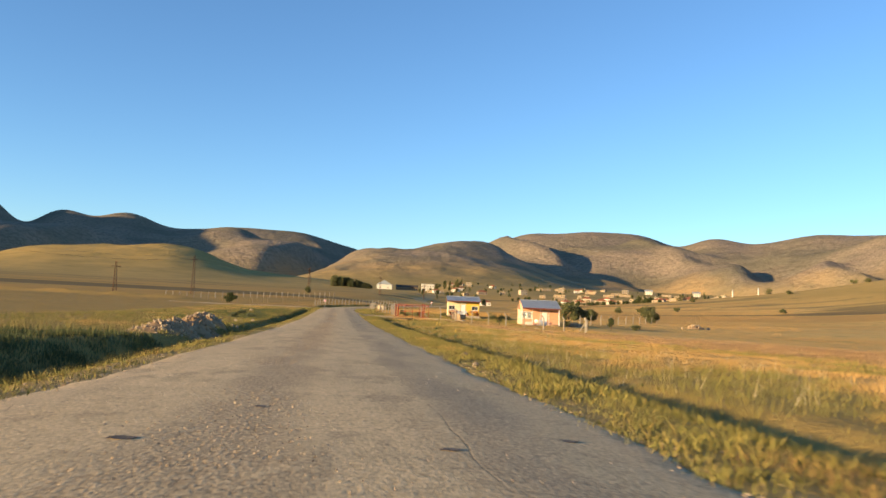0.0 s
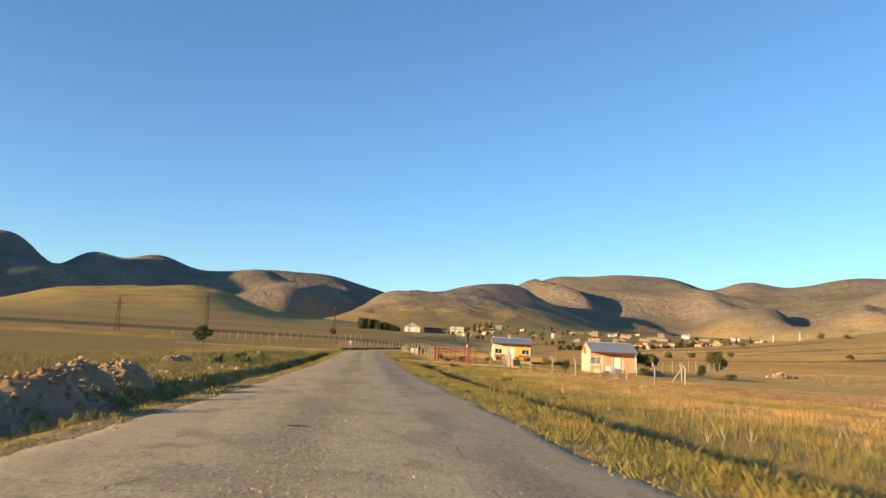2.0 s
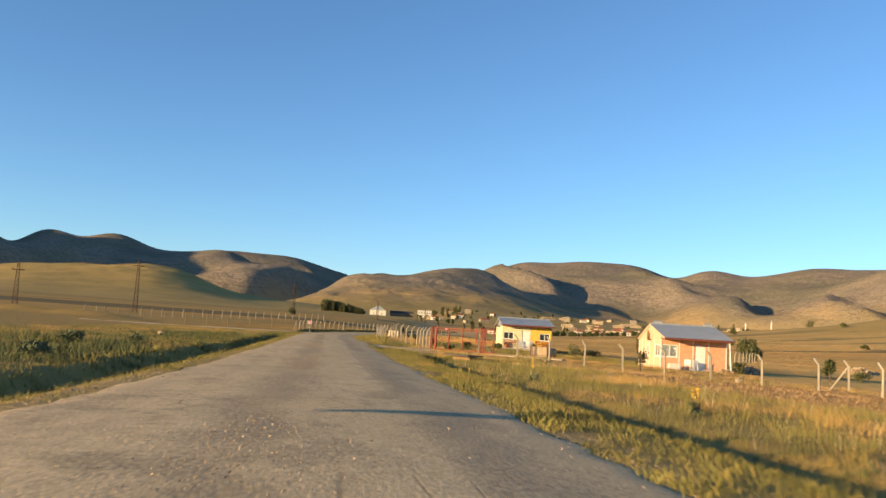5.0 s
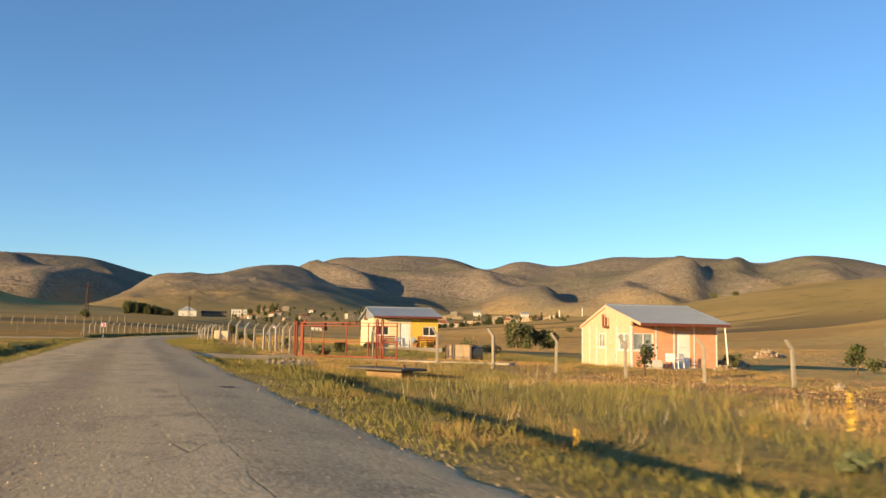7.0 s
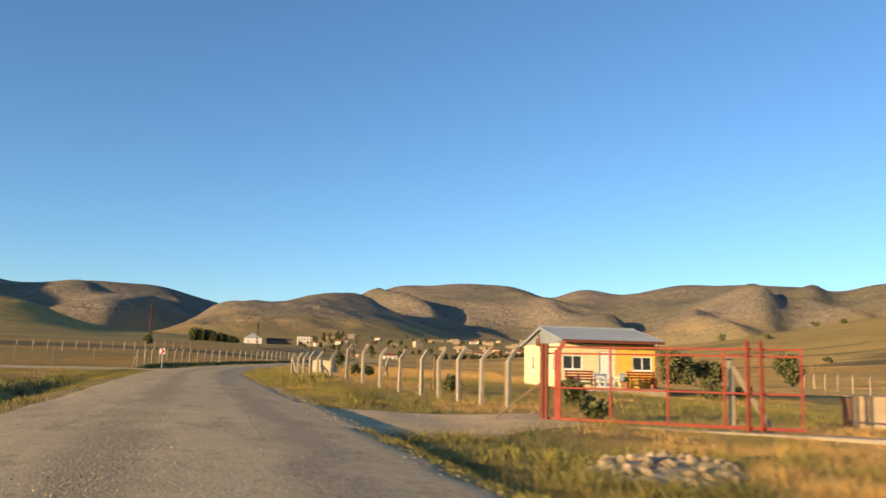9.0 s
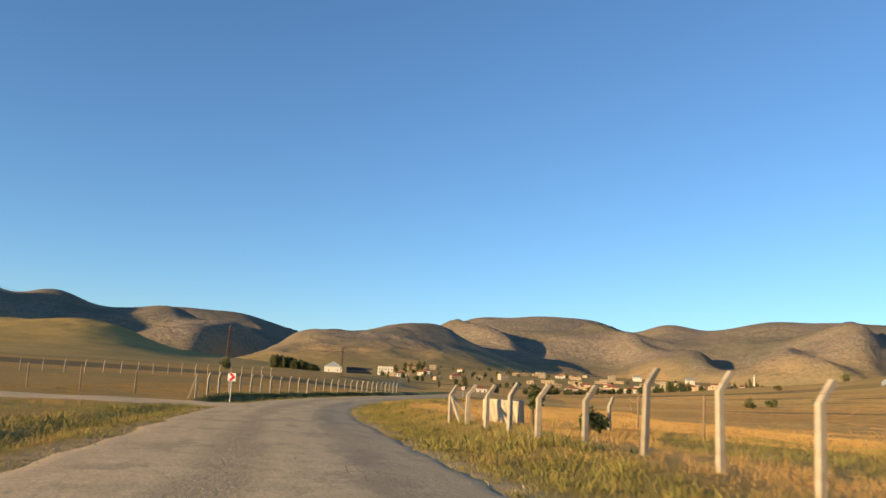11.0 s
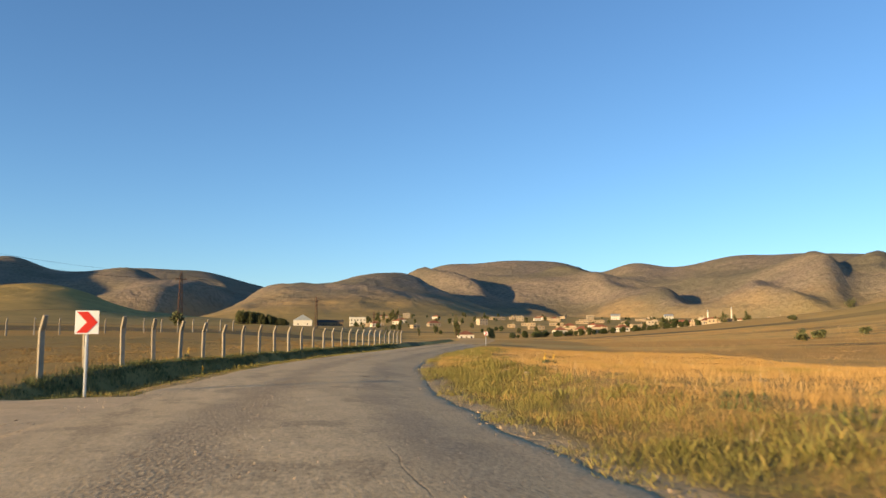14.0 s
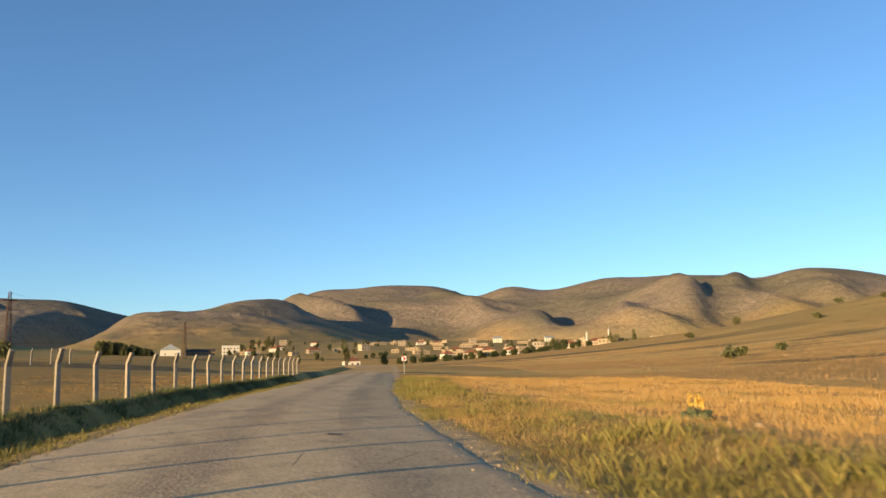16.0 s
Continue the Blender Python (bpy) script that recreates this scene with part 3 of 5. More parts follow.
def ribbed_roof(house, x0, x1, ya, za, yb, zb, thick=0.05, pitch=0.28, label=""):
    """A sheet from the eave (ya, za) up to the ridge (yb, zb) with raised ribs running up the slope."""
    def quadbox(bm, xa, xb, lift, t):
        v = [bm.verts.new(p) for p in ((xa, ya, za + lift), (xb, ya, za + lift), (xb, yb, zb + lift), (xa, yb, zb + lift),
                                       (xa, ya, za + lift + t), (xb, ya, za + lift + t), (xb, yb, zb + lift + t), (xa, yb, zb + lift + t))]
        for f in ((3, 2, 1, 0), (4, 5, 6, 7), (0, 1, 5, 4), (1, 2, 6, 5), (2, 3, 7, 6), (3, 0, 4, 7)):
            bm.faces.new([v[i] for i in f])
    bm = bmesh.new()
    quadbox(bm, x0, x1, 0, thick)
    roof = part("roof", bm, SHEET, house, label)
    bm = bmesh.new()
    quadbox(bm, -0.03, 0.03, thick * 0.9, 0.035)
    rib = mesh_of("rib", bm, SHEET)
    n = int((x1 - x0) / pitch)
    for k in range(n + 1):
        o = new("rib", rib)
        o.parent = roof
        o.location = (x0 + 0.031 + (x1 - x0 - 0.062) * k / n, 0, 0)
    return roof


def cabin(name, m, label, L, W, H, front_holes, side_holes, door_x, walls, roof_z, ridge_y, over, battens, panes_dark, plinth):
    """A prefabricated one-storey cabin: front along x facing -y, gables at both ends."""
    front_mat, side_mat, gable_mat = walls
    eave_f, eave_b, ridge = roof_z
    of, ob_, os_ = over
    T = 0.12
    house = thing(name, m, label, "house", "roadside cabins")
    bm = bmesh.new()
    box(bm, -0.1, -plinth, -1.0, L + 0.1, W + 0.1, -0.002)
    part("plinth", bm, CONCRETE, house)
    bm = bmesh.new()
    wall_panel(bm, Matrix.Identity(4), L, H, T, [*front_holes, (door_x, 0.0, door_x + 0.92, 2.05)])
    part("front_wall", bm, front_mat, house)
    turn = Matrix.Translation((0, W, 0)) @ Matrix.Rotation(radians(-90), 4, "Z")
    bm = bmesh.new()
    mm = turn.copy()
    wall_panel(bm, mm, W, H, T, [(W - h[2], h[1], W - h[0], h[3]) for h in side_holes])
    for v in bm.verts:
        if v.co.y < T * 0.5:
            v.co.y = 0.0
    part("side_wall", bm, side_mat, house)
    bm = bmesh.new()
    box(bm, L - T, T, 0, L, W, H)
    part("side_wall", bm, side_mat, house)
    bm = bmesh.new()
    box(bm, T, W - T, 0, L - T, W, H)
    part("back_wall", bm, front_mat, house)
    bm = bmesh.new()
    box(bm, T, T, -0.02, L - T, W - T, 0.03)
    part("floor_slab", bm, CONCRETE, house)
    # gable triangles above the walls, closed up to the underside of the roof
    for x in (0.0, L - T):
        bm = bmesh.new()
        zf = eave_f + (ridge - eave_f) * (of / (of + ridge_y))
        zb = eave_b + (ridge - eave_b) * (ob_ / (ob_ + W - ridge_y))
        prof = [(0, H), (W, H), (W, max(H + 0.01, zb)), (ridge_y, ridge), (0, max(H + 0.01, zf))]
        a = [bm.verts.new((x - 0.004, y, z)) for y, z in prof]
        b = [bm.verts.new((x + T, y, z)) for y, z in prof]
        bm.faces.new(a)
        bm.faces.new(b[::-1])
        for i in range(5):
            j = (i + 1) % 5
            bm.faces.new((a[i], b[i], b[j], a[j]))
        part("gable", bm, gable_mat, house)
    ribbed_roof(house, -os_, L + os_, -of, eave_f, ridge_y, ridge, label="grey ribbed sheet-metal roof")
    ribbed_roof(house, -os_, L + os_, W + ob_, eave_b, ridge_y, ridge)
    bm = bmesh.new()
    rod(bm, (-os_, ridge_y, ridge + 0.06), (L + os_, ridge_y, ridge + 0.06), 0.09, n=8)
    part("ridge_cap", bm, SHEET, house)
    bm = bmesh.new()
    box(bm, -os_, -of - 0.03, eave_f - 0.12, L + os_, -of - 0.002, eave_f + 0.05)
    part("fascia", bm, FASCIA, house, "dark red eaves board")
    bm = bmesh.new()
    # bargeboard along the near gable
    for (ya, za), (yb, zb) in (((-of, eave_f), (ridge_y, ridge)), ((W + ob_, eave_b), (ridge_y, ridge))):
        v = [bm.verts.new(p) for p in ((-os_ - 0.03, ya, za - 0.1), (-os_ - 0.002, ya, za - 0.1), (-os_ - 0.002, yb, zb - 0.1), (-os_ - 0.03, yb, zb - 0.1),
                                       (-os_ - 0.03, ya, za + 0.05), (-os_ - 0.002, ya, za + 0.05), (-os_ - 0.002, yb, zb + 0.05), (-os_ - 0.03, yb, zb + 0.05))]
        for f in ((3, 2, 1, 0), (4, 5, 6, 7), (0, 1, 5, 4), (1, 2, 6, 5), (2, 3, 7, 6), (3, 0, 4, 7)):
            bm.faces.new([v[i] for i in f])
    part("bargeboard", bm, gable_mat, house)
    bm = bmesh.new()
    box(bm, -os_ + 0.02, -of + 0.01, eave_f - 0.06, L + os_ - 0.02, 0.0, eave_f - 0.04)
    part("soffit", bm, WOOD, house)
    for x0, z0, x1, z1 in front_holes:
        window(house, pose(x0, 0, z0), x1 - x0, z1 - z0, 2, not panes_dark)
    for y0, z0, y1, z1 in side_holes:
        window(house, pose(0, y1, z0, 0, 0, -90), y1 - y0, z1 - z0, 2, not panes_dark)
    bm = bmesh.new()
    box(bm, door_x + 0.03, 0.04, 0.0, door_x + 0.89, 0.09, 2.03)
    for z0 in (0.25, 1.15):
        box(bm, door_x + 0.16, 0.028, z0, door_x + 0.76, 0.04, z0 + 0.65)
    door = part("door", bm, WHITE, house, "white panelled door")
    bm = bmesh.new()
    rod(bm, (door_x + 0.80, -0.02, 1.0), (door_x + 0.66, -0.02, 1.0), 0.012)
    rod(bm, (door_x + 0.80, -0.02, 1.0), (door_x + 0.80, 0.04, 1.0), 0.012)
    part("door_handle", bm, GALV, door)
    for x in battens[0]:
        bm = bmesh.new()
        box(bm, x - 0.035, -0.02, 0.0, x + 0.035, -0.002, H)
        part("batten", bm, WHITE, house)
    for y in battens[1]:
        bm = bmesh.new()
        box(bm, -0.02, y - 0.035, 0.0, -0.002, y + 0.035, H)
        part("batten", bm, WHITE, house)
    return house


pink = cabin("cabin", pose(30.38, 123.3, -0.78, 0, 0, -9), "salmon and peach prefabricated cabin with a grey metal roof", 5.5, 7.25, 2.42,
             [(0.12, 1.0, 1.4, 2.0)], [(0.3, 1.0, 1.75, 2.0), (3.7, 1.1, 4.6, 2.0)], 2.85, (SALMON, PEACH, PEACH),
             (2.52, 2.44, 3.68), 3.4, (1.35, 0.12, 0.07), ((0.04, 1.55, 2.7, 4.0, 5.46), (0.04, 1.95, 3.5, 4.9, 6.0, 7.2)), False, 1.3)
bm = bmesh.new()
rod(bm, (5.45, -1.25, -0.1), (5.3, -1.2, 2.48), 0.045)
part("porch_post", bm, WHITE, pink, "leaning white pipe post")
bm = bmesh.new()
pipe(bm, [(-0.02, 3.0, 2.36), (-0.2, 3.0, 2.36), (-0.2, 3.4, 2.36), (-0.2, 3.45, 2.5), (-0.2, 3.48, 3.15)], 0.07)
pipe(bm, [(-0.2, 3.0, 2.42), (-0.2, 2.94, 2.95)], 0.05)
part("stove_pipe", bm, RUST, pink, "brown U-shaped stove pipe")

yellow = cabin("cabin", pose(23.88, 151.77, -0.1, 0, 0, -8.2), "yellow and cream prefabricated cabin with a grey ribbed roof", 5.68, 7.48, 2.45,
               [(0.19, 1.0, 1.31, 1.8), (4.32, 1.0, 5.49, 1.8)], [(1.0, 0.85, 1.55, 1.8), (5.2, 0.85, 5.9, 1.8)], 2.3, (YELLOW, CREAM, SHEET),
               (2.6, 2.42, 3.45), 3.4, (0.94, 0.4, 0.19), ((), ()), True, 1.25)
bm = bmesh.new()
wall_panel(bm, Matrix.Translation((0.0, -0.014, 0.0)), 3.3, 2.43, 0.012, [(0.19, 1.0, 1.31, 1.8), (2.3, 0.0, 3.22, 2.05)])
part("cladding", bm, CREAM, yellow, "cream painted cladding panel")
bm = bmesh.new()
pipe(bm, [(-0.02, 3.5, 2.4), (-0.22, 3.5, 2.4), (-0.22, 3.9, 2.4), (-0.22, 3.9, 2.8)], 0.07)
pipe(bm, [(-0.22, 3.5, 2.45), (-0.22, 3.48, 3.05)], 0.05)
part("stove_pipe", bm, RUST, yellow, "brown U-shaped stove pipe")


# ---------------------------------------------------------------- yard furniture
def plastic_chair(m, mat, label):
    ch = thing("garden_chair", m, label, "chair", "garden chairs")
    bm = bmesh.new()
    box(bm, -0.24, -0.22, 0.40, 0.24, 0.22, 0.43)
    soften(bm, 0.012)
    part("seat", bm, mat, ch)
    bm = bmesh.new()
    box(bm, -0.25, 0.195, 0.78, 0.25, 0.23, 0.86)
    soften(bm, 0.01)
    part("backrest", bm, mat, ch)
    for x in (-0.21, -0.105, 0.0, 0.105, 0.21):
        bm = bmesh.new()
        box(bm, x - 0.035, 0.2, 0.42, x + 0.035, 0.225, 0.778)
        part("back_slat", bm, mat, ch)
    for x in (-0.22, 0.22):
        for y in (-0.19, 0.2):
            bm = bmesh.new()
            rod(bm, (x * 1.1, y * 1.15, 0.0), (x, y, 0.4), 0.022, 0.028, 6)
            part("leg", bm, mat, ch)
        bm = bmesh.new()
        box(bm, x - 0.025, -0.2, 0.60, x + 0.025, 0.21, 0.63)
        rod(bm, (x, -0.18, 0.42), (x, -0.18, 0.61), 0.02, n=6)
        part("armrest", bm, mat, ch)
    return ch


def bench(m):
    b = thing("garden_bench", m, "red-brown slatted garden bench standing before the yellow cabin", "bench", "garden benches")
    for y in (-0.2, -0.07, 0.06, 0.19):
        bm = bmesh.new()
        box(bm, -0.85, y - 0.05, 0.43, 0.85, y + 0.05, 0.46)
        part("seat_slat", bm, RED_STEEL, b)
    for z in (0.6, 0.75, 0.9):
        bm = bmesh.new()
        box(bm, -0.85, 0.25, z - 0.045, 0.85, 0.28, z + 0.045)
        part("back_slat", bm, RED_STEEL, b)
    for x in (-0.75, 0.75):
        bm = bmesh.new()
        rod(bm, (x, -0.2, 0), (x, -0.2, 0.64), 0.03, n=4)
        rod(bm, (x, 0.24, 0), (x, 0.265, 0.95), 0.03, n=4)
        rod(bm, (x, -0.22, 0.64), (x, 0.26, 0.64), 0.025, n=4)
        part("leg_frame", bm, DARK_STEEL, b)
    return b


def flowerpot(m, r=0.2):
    p = thing("flowerpot", m, "terracotta pot with a leafy plant by the cabin wall", "plant pot", "flowerpots")
    bm = bmesh.new()
    rod(bm, (0, 0, 0), (0, 0, 0.3), r * 0.7, r, 12)
    rod(bm, (0, 0, 0.3), (0, 0, 0.35), r * 1.12, r * 1.12, 12)
    part("pot", bm, TERRACOTTA, p)
    leaves(p, 60, (0, 0, 0.5), (r * 1.3, r * 1.3, 0.2), 0.09, LEAF, "foliage", 5)
    return p


def leaves(parent, n, centre, radii, size, mat, name, seed, shell=0.45, lumps=7):
    """A crown of many small leaf quads gathered in lumps, with gaps."""
    rng = np.random.default_rng(seed)
    lump = rng.normal(size=(lumps, 3))
    lump /= np.linalg.norm(lump, axis=1)[:, None]
    lump *= rng.uniform(0.35, 0.8, (lumps, 1))
    pick = rng.integers(0, lumps, n)
    v = rng.normal(size=(n, 3))
    v /= np.linalg.norm(v, axis=1)[:, None]
    p = lump[pick] + v * rng.uniform(shell, 1, (n, 1)) * rng.uniform(0.35, 0.62, lumps)[pick][:, None]
    p = p * np.array(radii) + np.array(centre)
    a = rng.normal(size=(n, 3))
    a /= np.linalg.norm(a, axis=1)[:, None]
    b = np.cross(a, rng.normal(size=(n, 3)))
    b /= np.linalg.norm(b, axis=1)[:, None]
    s = size * rng.uniform(0.6, 1.4, (n, 1))
    quad = np.stack([p - a * s, p + b * s * 0.55, p + a * s, p - b * s * 0.55], 1)
    me = bpy.data.meshes.new(name)
    me.from_pydata(quad.reshape(-1, 3).tolist(), [], np.arange(4 * n).reshape(-1, 4).tolist())
    me.materials.append(mat)
    ob = new(name, me)
    ob.parent = parent
    return ob


def tree(m, h, radii, trunk_h, label, category, group, mat, n, leaf, seed, name="tree", limbs=5, stem=0.035):
    t = thing(name, m, label, category, group)
    rng = random.Random(seed)
    bm = bmesh.new()
    r = stem * h
    top = trunk_h + radii[2] * 0.9
    rod(bm, (0, 0, -0.3), (0.03 * h, 0, trunk_h), r, r * 0.7, 7)
    rod(bm, (0.03 * h, 0, trunk_h), (0.0, 0.02 * h, top), r * 0.7, r * 0.25, 6)
    part("trunk", bm, BARK, t)
    for k in range(limbs):
        bm = bmesh.new()
        a = k * 2.4 + rng.random()
        z = trunk_h * (0.8 + 0.3 * rng.random())
        rod(bm, (0.03 * h, 0, z), (math.cos(a) * radii[0] * 0.6, math.sin(a) * radii[1] * 0.6, trunk_h + radii[2] * (0.5 + 0.6 * rng.random())), r * 0.4, r * 0.12, 5)
        part("limb", bm, BARK, t)
    leaves(t, n, (0, 0, trunk_h + radii[2] * 0.75), radii, leaf, mat, "crown", seed, 0.3, 11)
    return t


house_to = lambda hx, hy, lx, ly, rz, lz=0.0, turn=0.0: pose(hx + lx * math.cos(radians(rz)) - ly * math.sin(radians(rz)), hy + lx * math.sin(radians(rz)) + ly * math.cos(radians(rz)), lz, 0, 0, rz + turn)
PK, YL = (30.38, 123.3), (23.88, 151.77)
for lx, ly, turn in ((2.15, -0.55, 150), (2.55, -0.75, 200)):
    plastic_chair(house_to(*PK, lx, ly, -9, -0.78, turn), PLASTIC, "white plastic garden chair beside the salmon cabin's door")
bench(house_to(*YL, 0.95, -0.75, -8.2, -0.1))
bench(house_to(*YL, 4.6, -0.75, -8.2, -0.1))
for lx, ly, turn in ((2.0, -0.85, 20), (3.2, -0.8, -160)):
    plastic_chair(house_to(*YL, lx, ly, -8.2, -0.1, turn), PLASTIC, "white plastic garden chair before the yellow cabin")
for lx, ly in ((0.5, -0.25), (3.55, -0.9), (5.45, -0.3)):
    flowerpot(house_to(*YL, lx, ly, -8.2, -0.1))


# ---------------------------------------------------------------- fences, gate, signs
def concrete_post(m, label, group, h=1.14, bent=True):
    """A square cast post whose head is cranked over."""
    p = thing("fence_post", m, label, "fence post", group)
    bm = bmesh.new()
    s = 0.062
    rings = []
    prof = [(0.0, -0.5, s * 1.1), (0.0, h, s), (0.06, h + 0.07, s), (0.27, h + 0.37, s * 0.85)] if bent else [(0.0, -0.5, s * 1.1), (0.0, h + 0.2, s)]
    for x, z, w in prof:
        rings.append([bm.verts.new((x + dx * w, dy * w, z + (0.3 * w * -dx if z > h else 0))) for dx, dy in ((-1, -1), (1, -1), (1, 1), (-1, 1))])
    for a, b in zip(rings, rings[1:]):
        for k in range(4):
            bm.faces.new((a[k], a[(k + 1) % 4], b[(k + 1) % 4], b[k]))
    bm.faces.new(rings[0][::-1])
    bm.faces.new(rings[-1])
    soften(bm, 0.012)
    part("shaft", bm, CONCRETE, p)
    return p


def run_posts(proto, places):
    out = []
    for k, (x, y, rz) in enumerate(places):
        lean = random.uniform(-1.6, 1.6)
        m = pose(x, y, float(land(x, y)), lean, random.uniform(-1.6, 1.6), rz)
        out.append(copy_thing(proto, m))
    return out


def stay(x, y, tox, toy, top=1.55, label="leaning concrete stay propping a fence post"):
    s = thing("fence_stay", at(x, y), label, "fence stay", "fence stays")
    bm = bmesh.new()
    rod(bm, (tox - x, toy - y, -0.15), (0, 0, top), 0.065, n=4)
    part("strut", bm, CONCRETE, s)


def wire_run(points, heights, group, label):
    """Strands of wire along a line of posts."""
    f = thing("wire_fence", pose(*points[0], 0), label, "wire", group)
    for h in heights:
        bm = bmesh.new()
        last = None
        for x, y in points:
            z = float(land(x, y)) + h
            ring = [bm.verts.new((x - points[0][0] + u, y - points[0][1], z + v)) for u, v in ((-0.0025, 0.0), (0.0025, 0.0), (0.0, 0.004))]
            if last:
                for k in range(3):
                    bm.faces.new((last[k], last[(k + 1) % 3], ring[(k + 1) % 3], ring[k]))
            last = ring
        part("strand", bm, RUST, f)


left_line = []
s_acc, yy = 0.0, 187.4
while yy < 268:
    left_line.append((float(road_x(yy)) - 6.3, yy))
    yy += 3.15 * (0.96 if yy < 225 else 0.93)
first = concrete_post(pose(left_line[0][0], left_line[0][1], float(land(*left_line[0])), 0, 0, 180 - 75), "grey concrete fence post with a cranked head beside the road", "roadside fence posts")
run_posts(first, [(x, y, -70 + random.uniform(-8, 8)) for x, y in left_line[1:]])
stay(*left_line[0], left_line[0][0] - 0.5, left_line[0][1] + 0.3)
wire_run(left_line, (0.35, 0.8, 1.25, 1.65), "fence wires", "thin galvanised fence wires strung along concrete posts")

back_line = [(x - 34 + 0.18 * (y - 187), y + 14) for x, y in left_line[::1]]
run_posts(first, [(x, y, -70 + random.uniform(-10, 10)) for x, y in back_line])
side_line = [(left_line[0][0] - 3.4 * k - 0.3, left_line[0][1] + 1.55 * k) for k in range(1, 10)]
thin = thing("fence_post", at(*side_line[0]), "weathered grey wooden fence post in dry grass", "fence post", "wooden fence posts")
bm = bmesh.new()
rod(bm, (0, 0, -0.4), (0.03, 0.01, 1.55), 0.055, 0.045, 7)
part("shaft", bm, WOOD, thin)
run_posts(thin, [(x, y, random.uniform(0, 360)) for x, y in side_line[1:]])

right_line = [(float(np.interp(y, (131.8, 141, 149, 155.5, 164.9), (12.4, 12.6, 11.7, 10.8, 10.75))), float(y)) for y in np.linspace(131.8, 164.9, 15)]
rp = concrete_post(pose(*right_line[0], float(land(*right_line[0])), 0, 0, 8), "pale concrete fence post with a cranked head in tall straw", "field fence posts", 1.45)
run_posts(rp, [(x, y, 8 + random.uniform(-12, 12)) for x, y in right_line[1:] if y < 153])
low_posts = [(x, y, 8 + random.uniform(-12, 12)) for x, y in right_line if y >= 153] + [(17.4, 165.7, 30)]
rq = concrete_post(pose(*low_posts[0][:2], float(land(*low_posts[0][:2])), 0, 0, 8), "pale concrete fence post with a cranked head in tall straw", "field fence posts", 1.0)
run_posts(rq, low_posts[1:])
cx_, cy_ = right_line[-1]
stay(cx_, cy_, cx_ + 0.2, cy_ - 1.0, 1.0)
stay(cx_, cy_, cx_ + 1.2, cy_ + 0.1, 1.0)
wire_run(right_line, (0.3, 0.75, 1.2, 1.6), "fence wires", "thin galvanised fence wires strung along concrete posts")
run_posts(thin, [(14.1, 165.5, 0), (18.2, 160.0, 50), (14.6, 146.0, 80), (15.5, 139.5, 10), (21.2, 171.0, 10)])

front_line = [(17.95 + 1.72 * k, 122.4 - 3.02 * k) for k in range(0, 9)]
run_posts(rp, [(x, y, 150 + random.uniform(-25, 25)) for x, y in front_line])
run_posts(rp, [(33.9, 104.1, 140)])
stay(33.9, 104.1, 33.1, 104.9, 1.5)
wire_run(front_line, (0.4, 0.9, 1.4), "fence wires", "thin galvanised fence wires strung along concrete posts")
run_posts(rp, [(46 + 4.2 * k, 143 + 6.4 * k, 30 + random.uniform(-20, 20)) for k in range(0, 11)])

# the red sliding gate
GATE_A, GATE_B = Vector((12.0, 128.55, 0)), Vector((15.9, 124.85, 0))
g_dir = (GATE_B - GATE_A).normalized()
g_rot = math.degrees(math.atan2(g_dir.y, g_dir.x))
g_len = (GATE_B - GATE_A).length
gate = thing("sliding_gate", pose(GATE_A.x, GATE_A.y, -0.36, 0, 0, g_rot), "red-painted steel frame of a sliding yard gate on a concrete beam", "gate")
for z, s in ((0.06, 0.035), (0.84, 0.022), (1.70, 0.022), (1.86, 0.022)):
    bm = bmesh.new()
    box(bm, 0.05, -s, z - s, g_len + 0.8, s, z + s)
    part("rail", bm, RED_STEEL, gate)
for x in (0.45, 1.75, 3.15, 4.45, g_len + 0.75):
    bm = bmesh.new()
    box(bm, x - 0.025, -0.027, 0.1, x + 0.025, 0.027, 1.84)
    part("upright", bm, RED_STEEL, gate)
for x in (0.0, 0.12):
    bm = bmesh.new()
    box(bm, x - 0.05, -0.13, -0.1, x + 0.05, -0.045, 1.95)
    soften(bm, 0.01)
    part("guide_post", bm, DARK_STEEL, gate, "dark brown steel guide post")
for x in (g_len - 0.4, g_len - 0.1):
    bm = bmesh.new()
    pipe(bm, [(x, -0.11, -0.1), (x, -0.11, 1.95), (x, -0.06, 2.04), (x, 0.06, 2.04), (x, 0.11, 1.95), (x, 0.11, -0.1)], 0.035)
    part("portal", bm, RED_STEEL, gate, "round-topped red steel portal")
bm = bmesh.new()
box(bm, 0.28, 0.06, -0.1, 0.42, 0.2, 1.8)
rod(bm, (0.35, 0.13, 1.75), (0.55, 0.13, 2.02), 0.06, n=4)
part("latch_post", bm, RED_STEEL, gate, "red-painted cranked post")
bm = bmesh.new()
box(bm, -0.4, -0.25, -0.55, 12.5, 0.3, 0.0)
soften(bm, 0.03)
beam = new("concrete_beam", mesh_of("concrete_beam", bm, CONCRETE))
beam.matrix_basis = pose(GATE_A.x, GATE_A.y, -0.40, 0, 0, g_rot)
tagged(beam, "pale cast concrete ground beam under the gate track", "kerb")
gp = GATE_A + g_dir * (g_len - 0.55)
run_posts(rp, [(gp.x, gp.y + 0.35, 60)])
stay(gp.x, gp.y + 0.35, gp.x + 1.1, gp.y + 0.1)

stick = thing("leaning_stick", at(11.3, 129.0), "thin brown wooden stick leaning on the gate post", "stick")
bm = bmesh.new()
rod(bm, (-0.55, 0.1, -0.1), (0.62, -0.5, 0.95), 0.03, 0.02, 6)
part("shaft", bm, WOOD, stick)

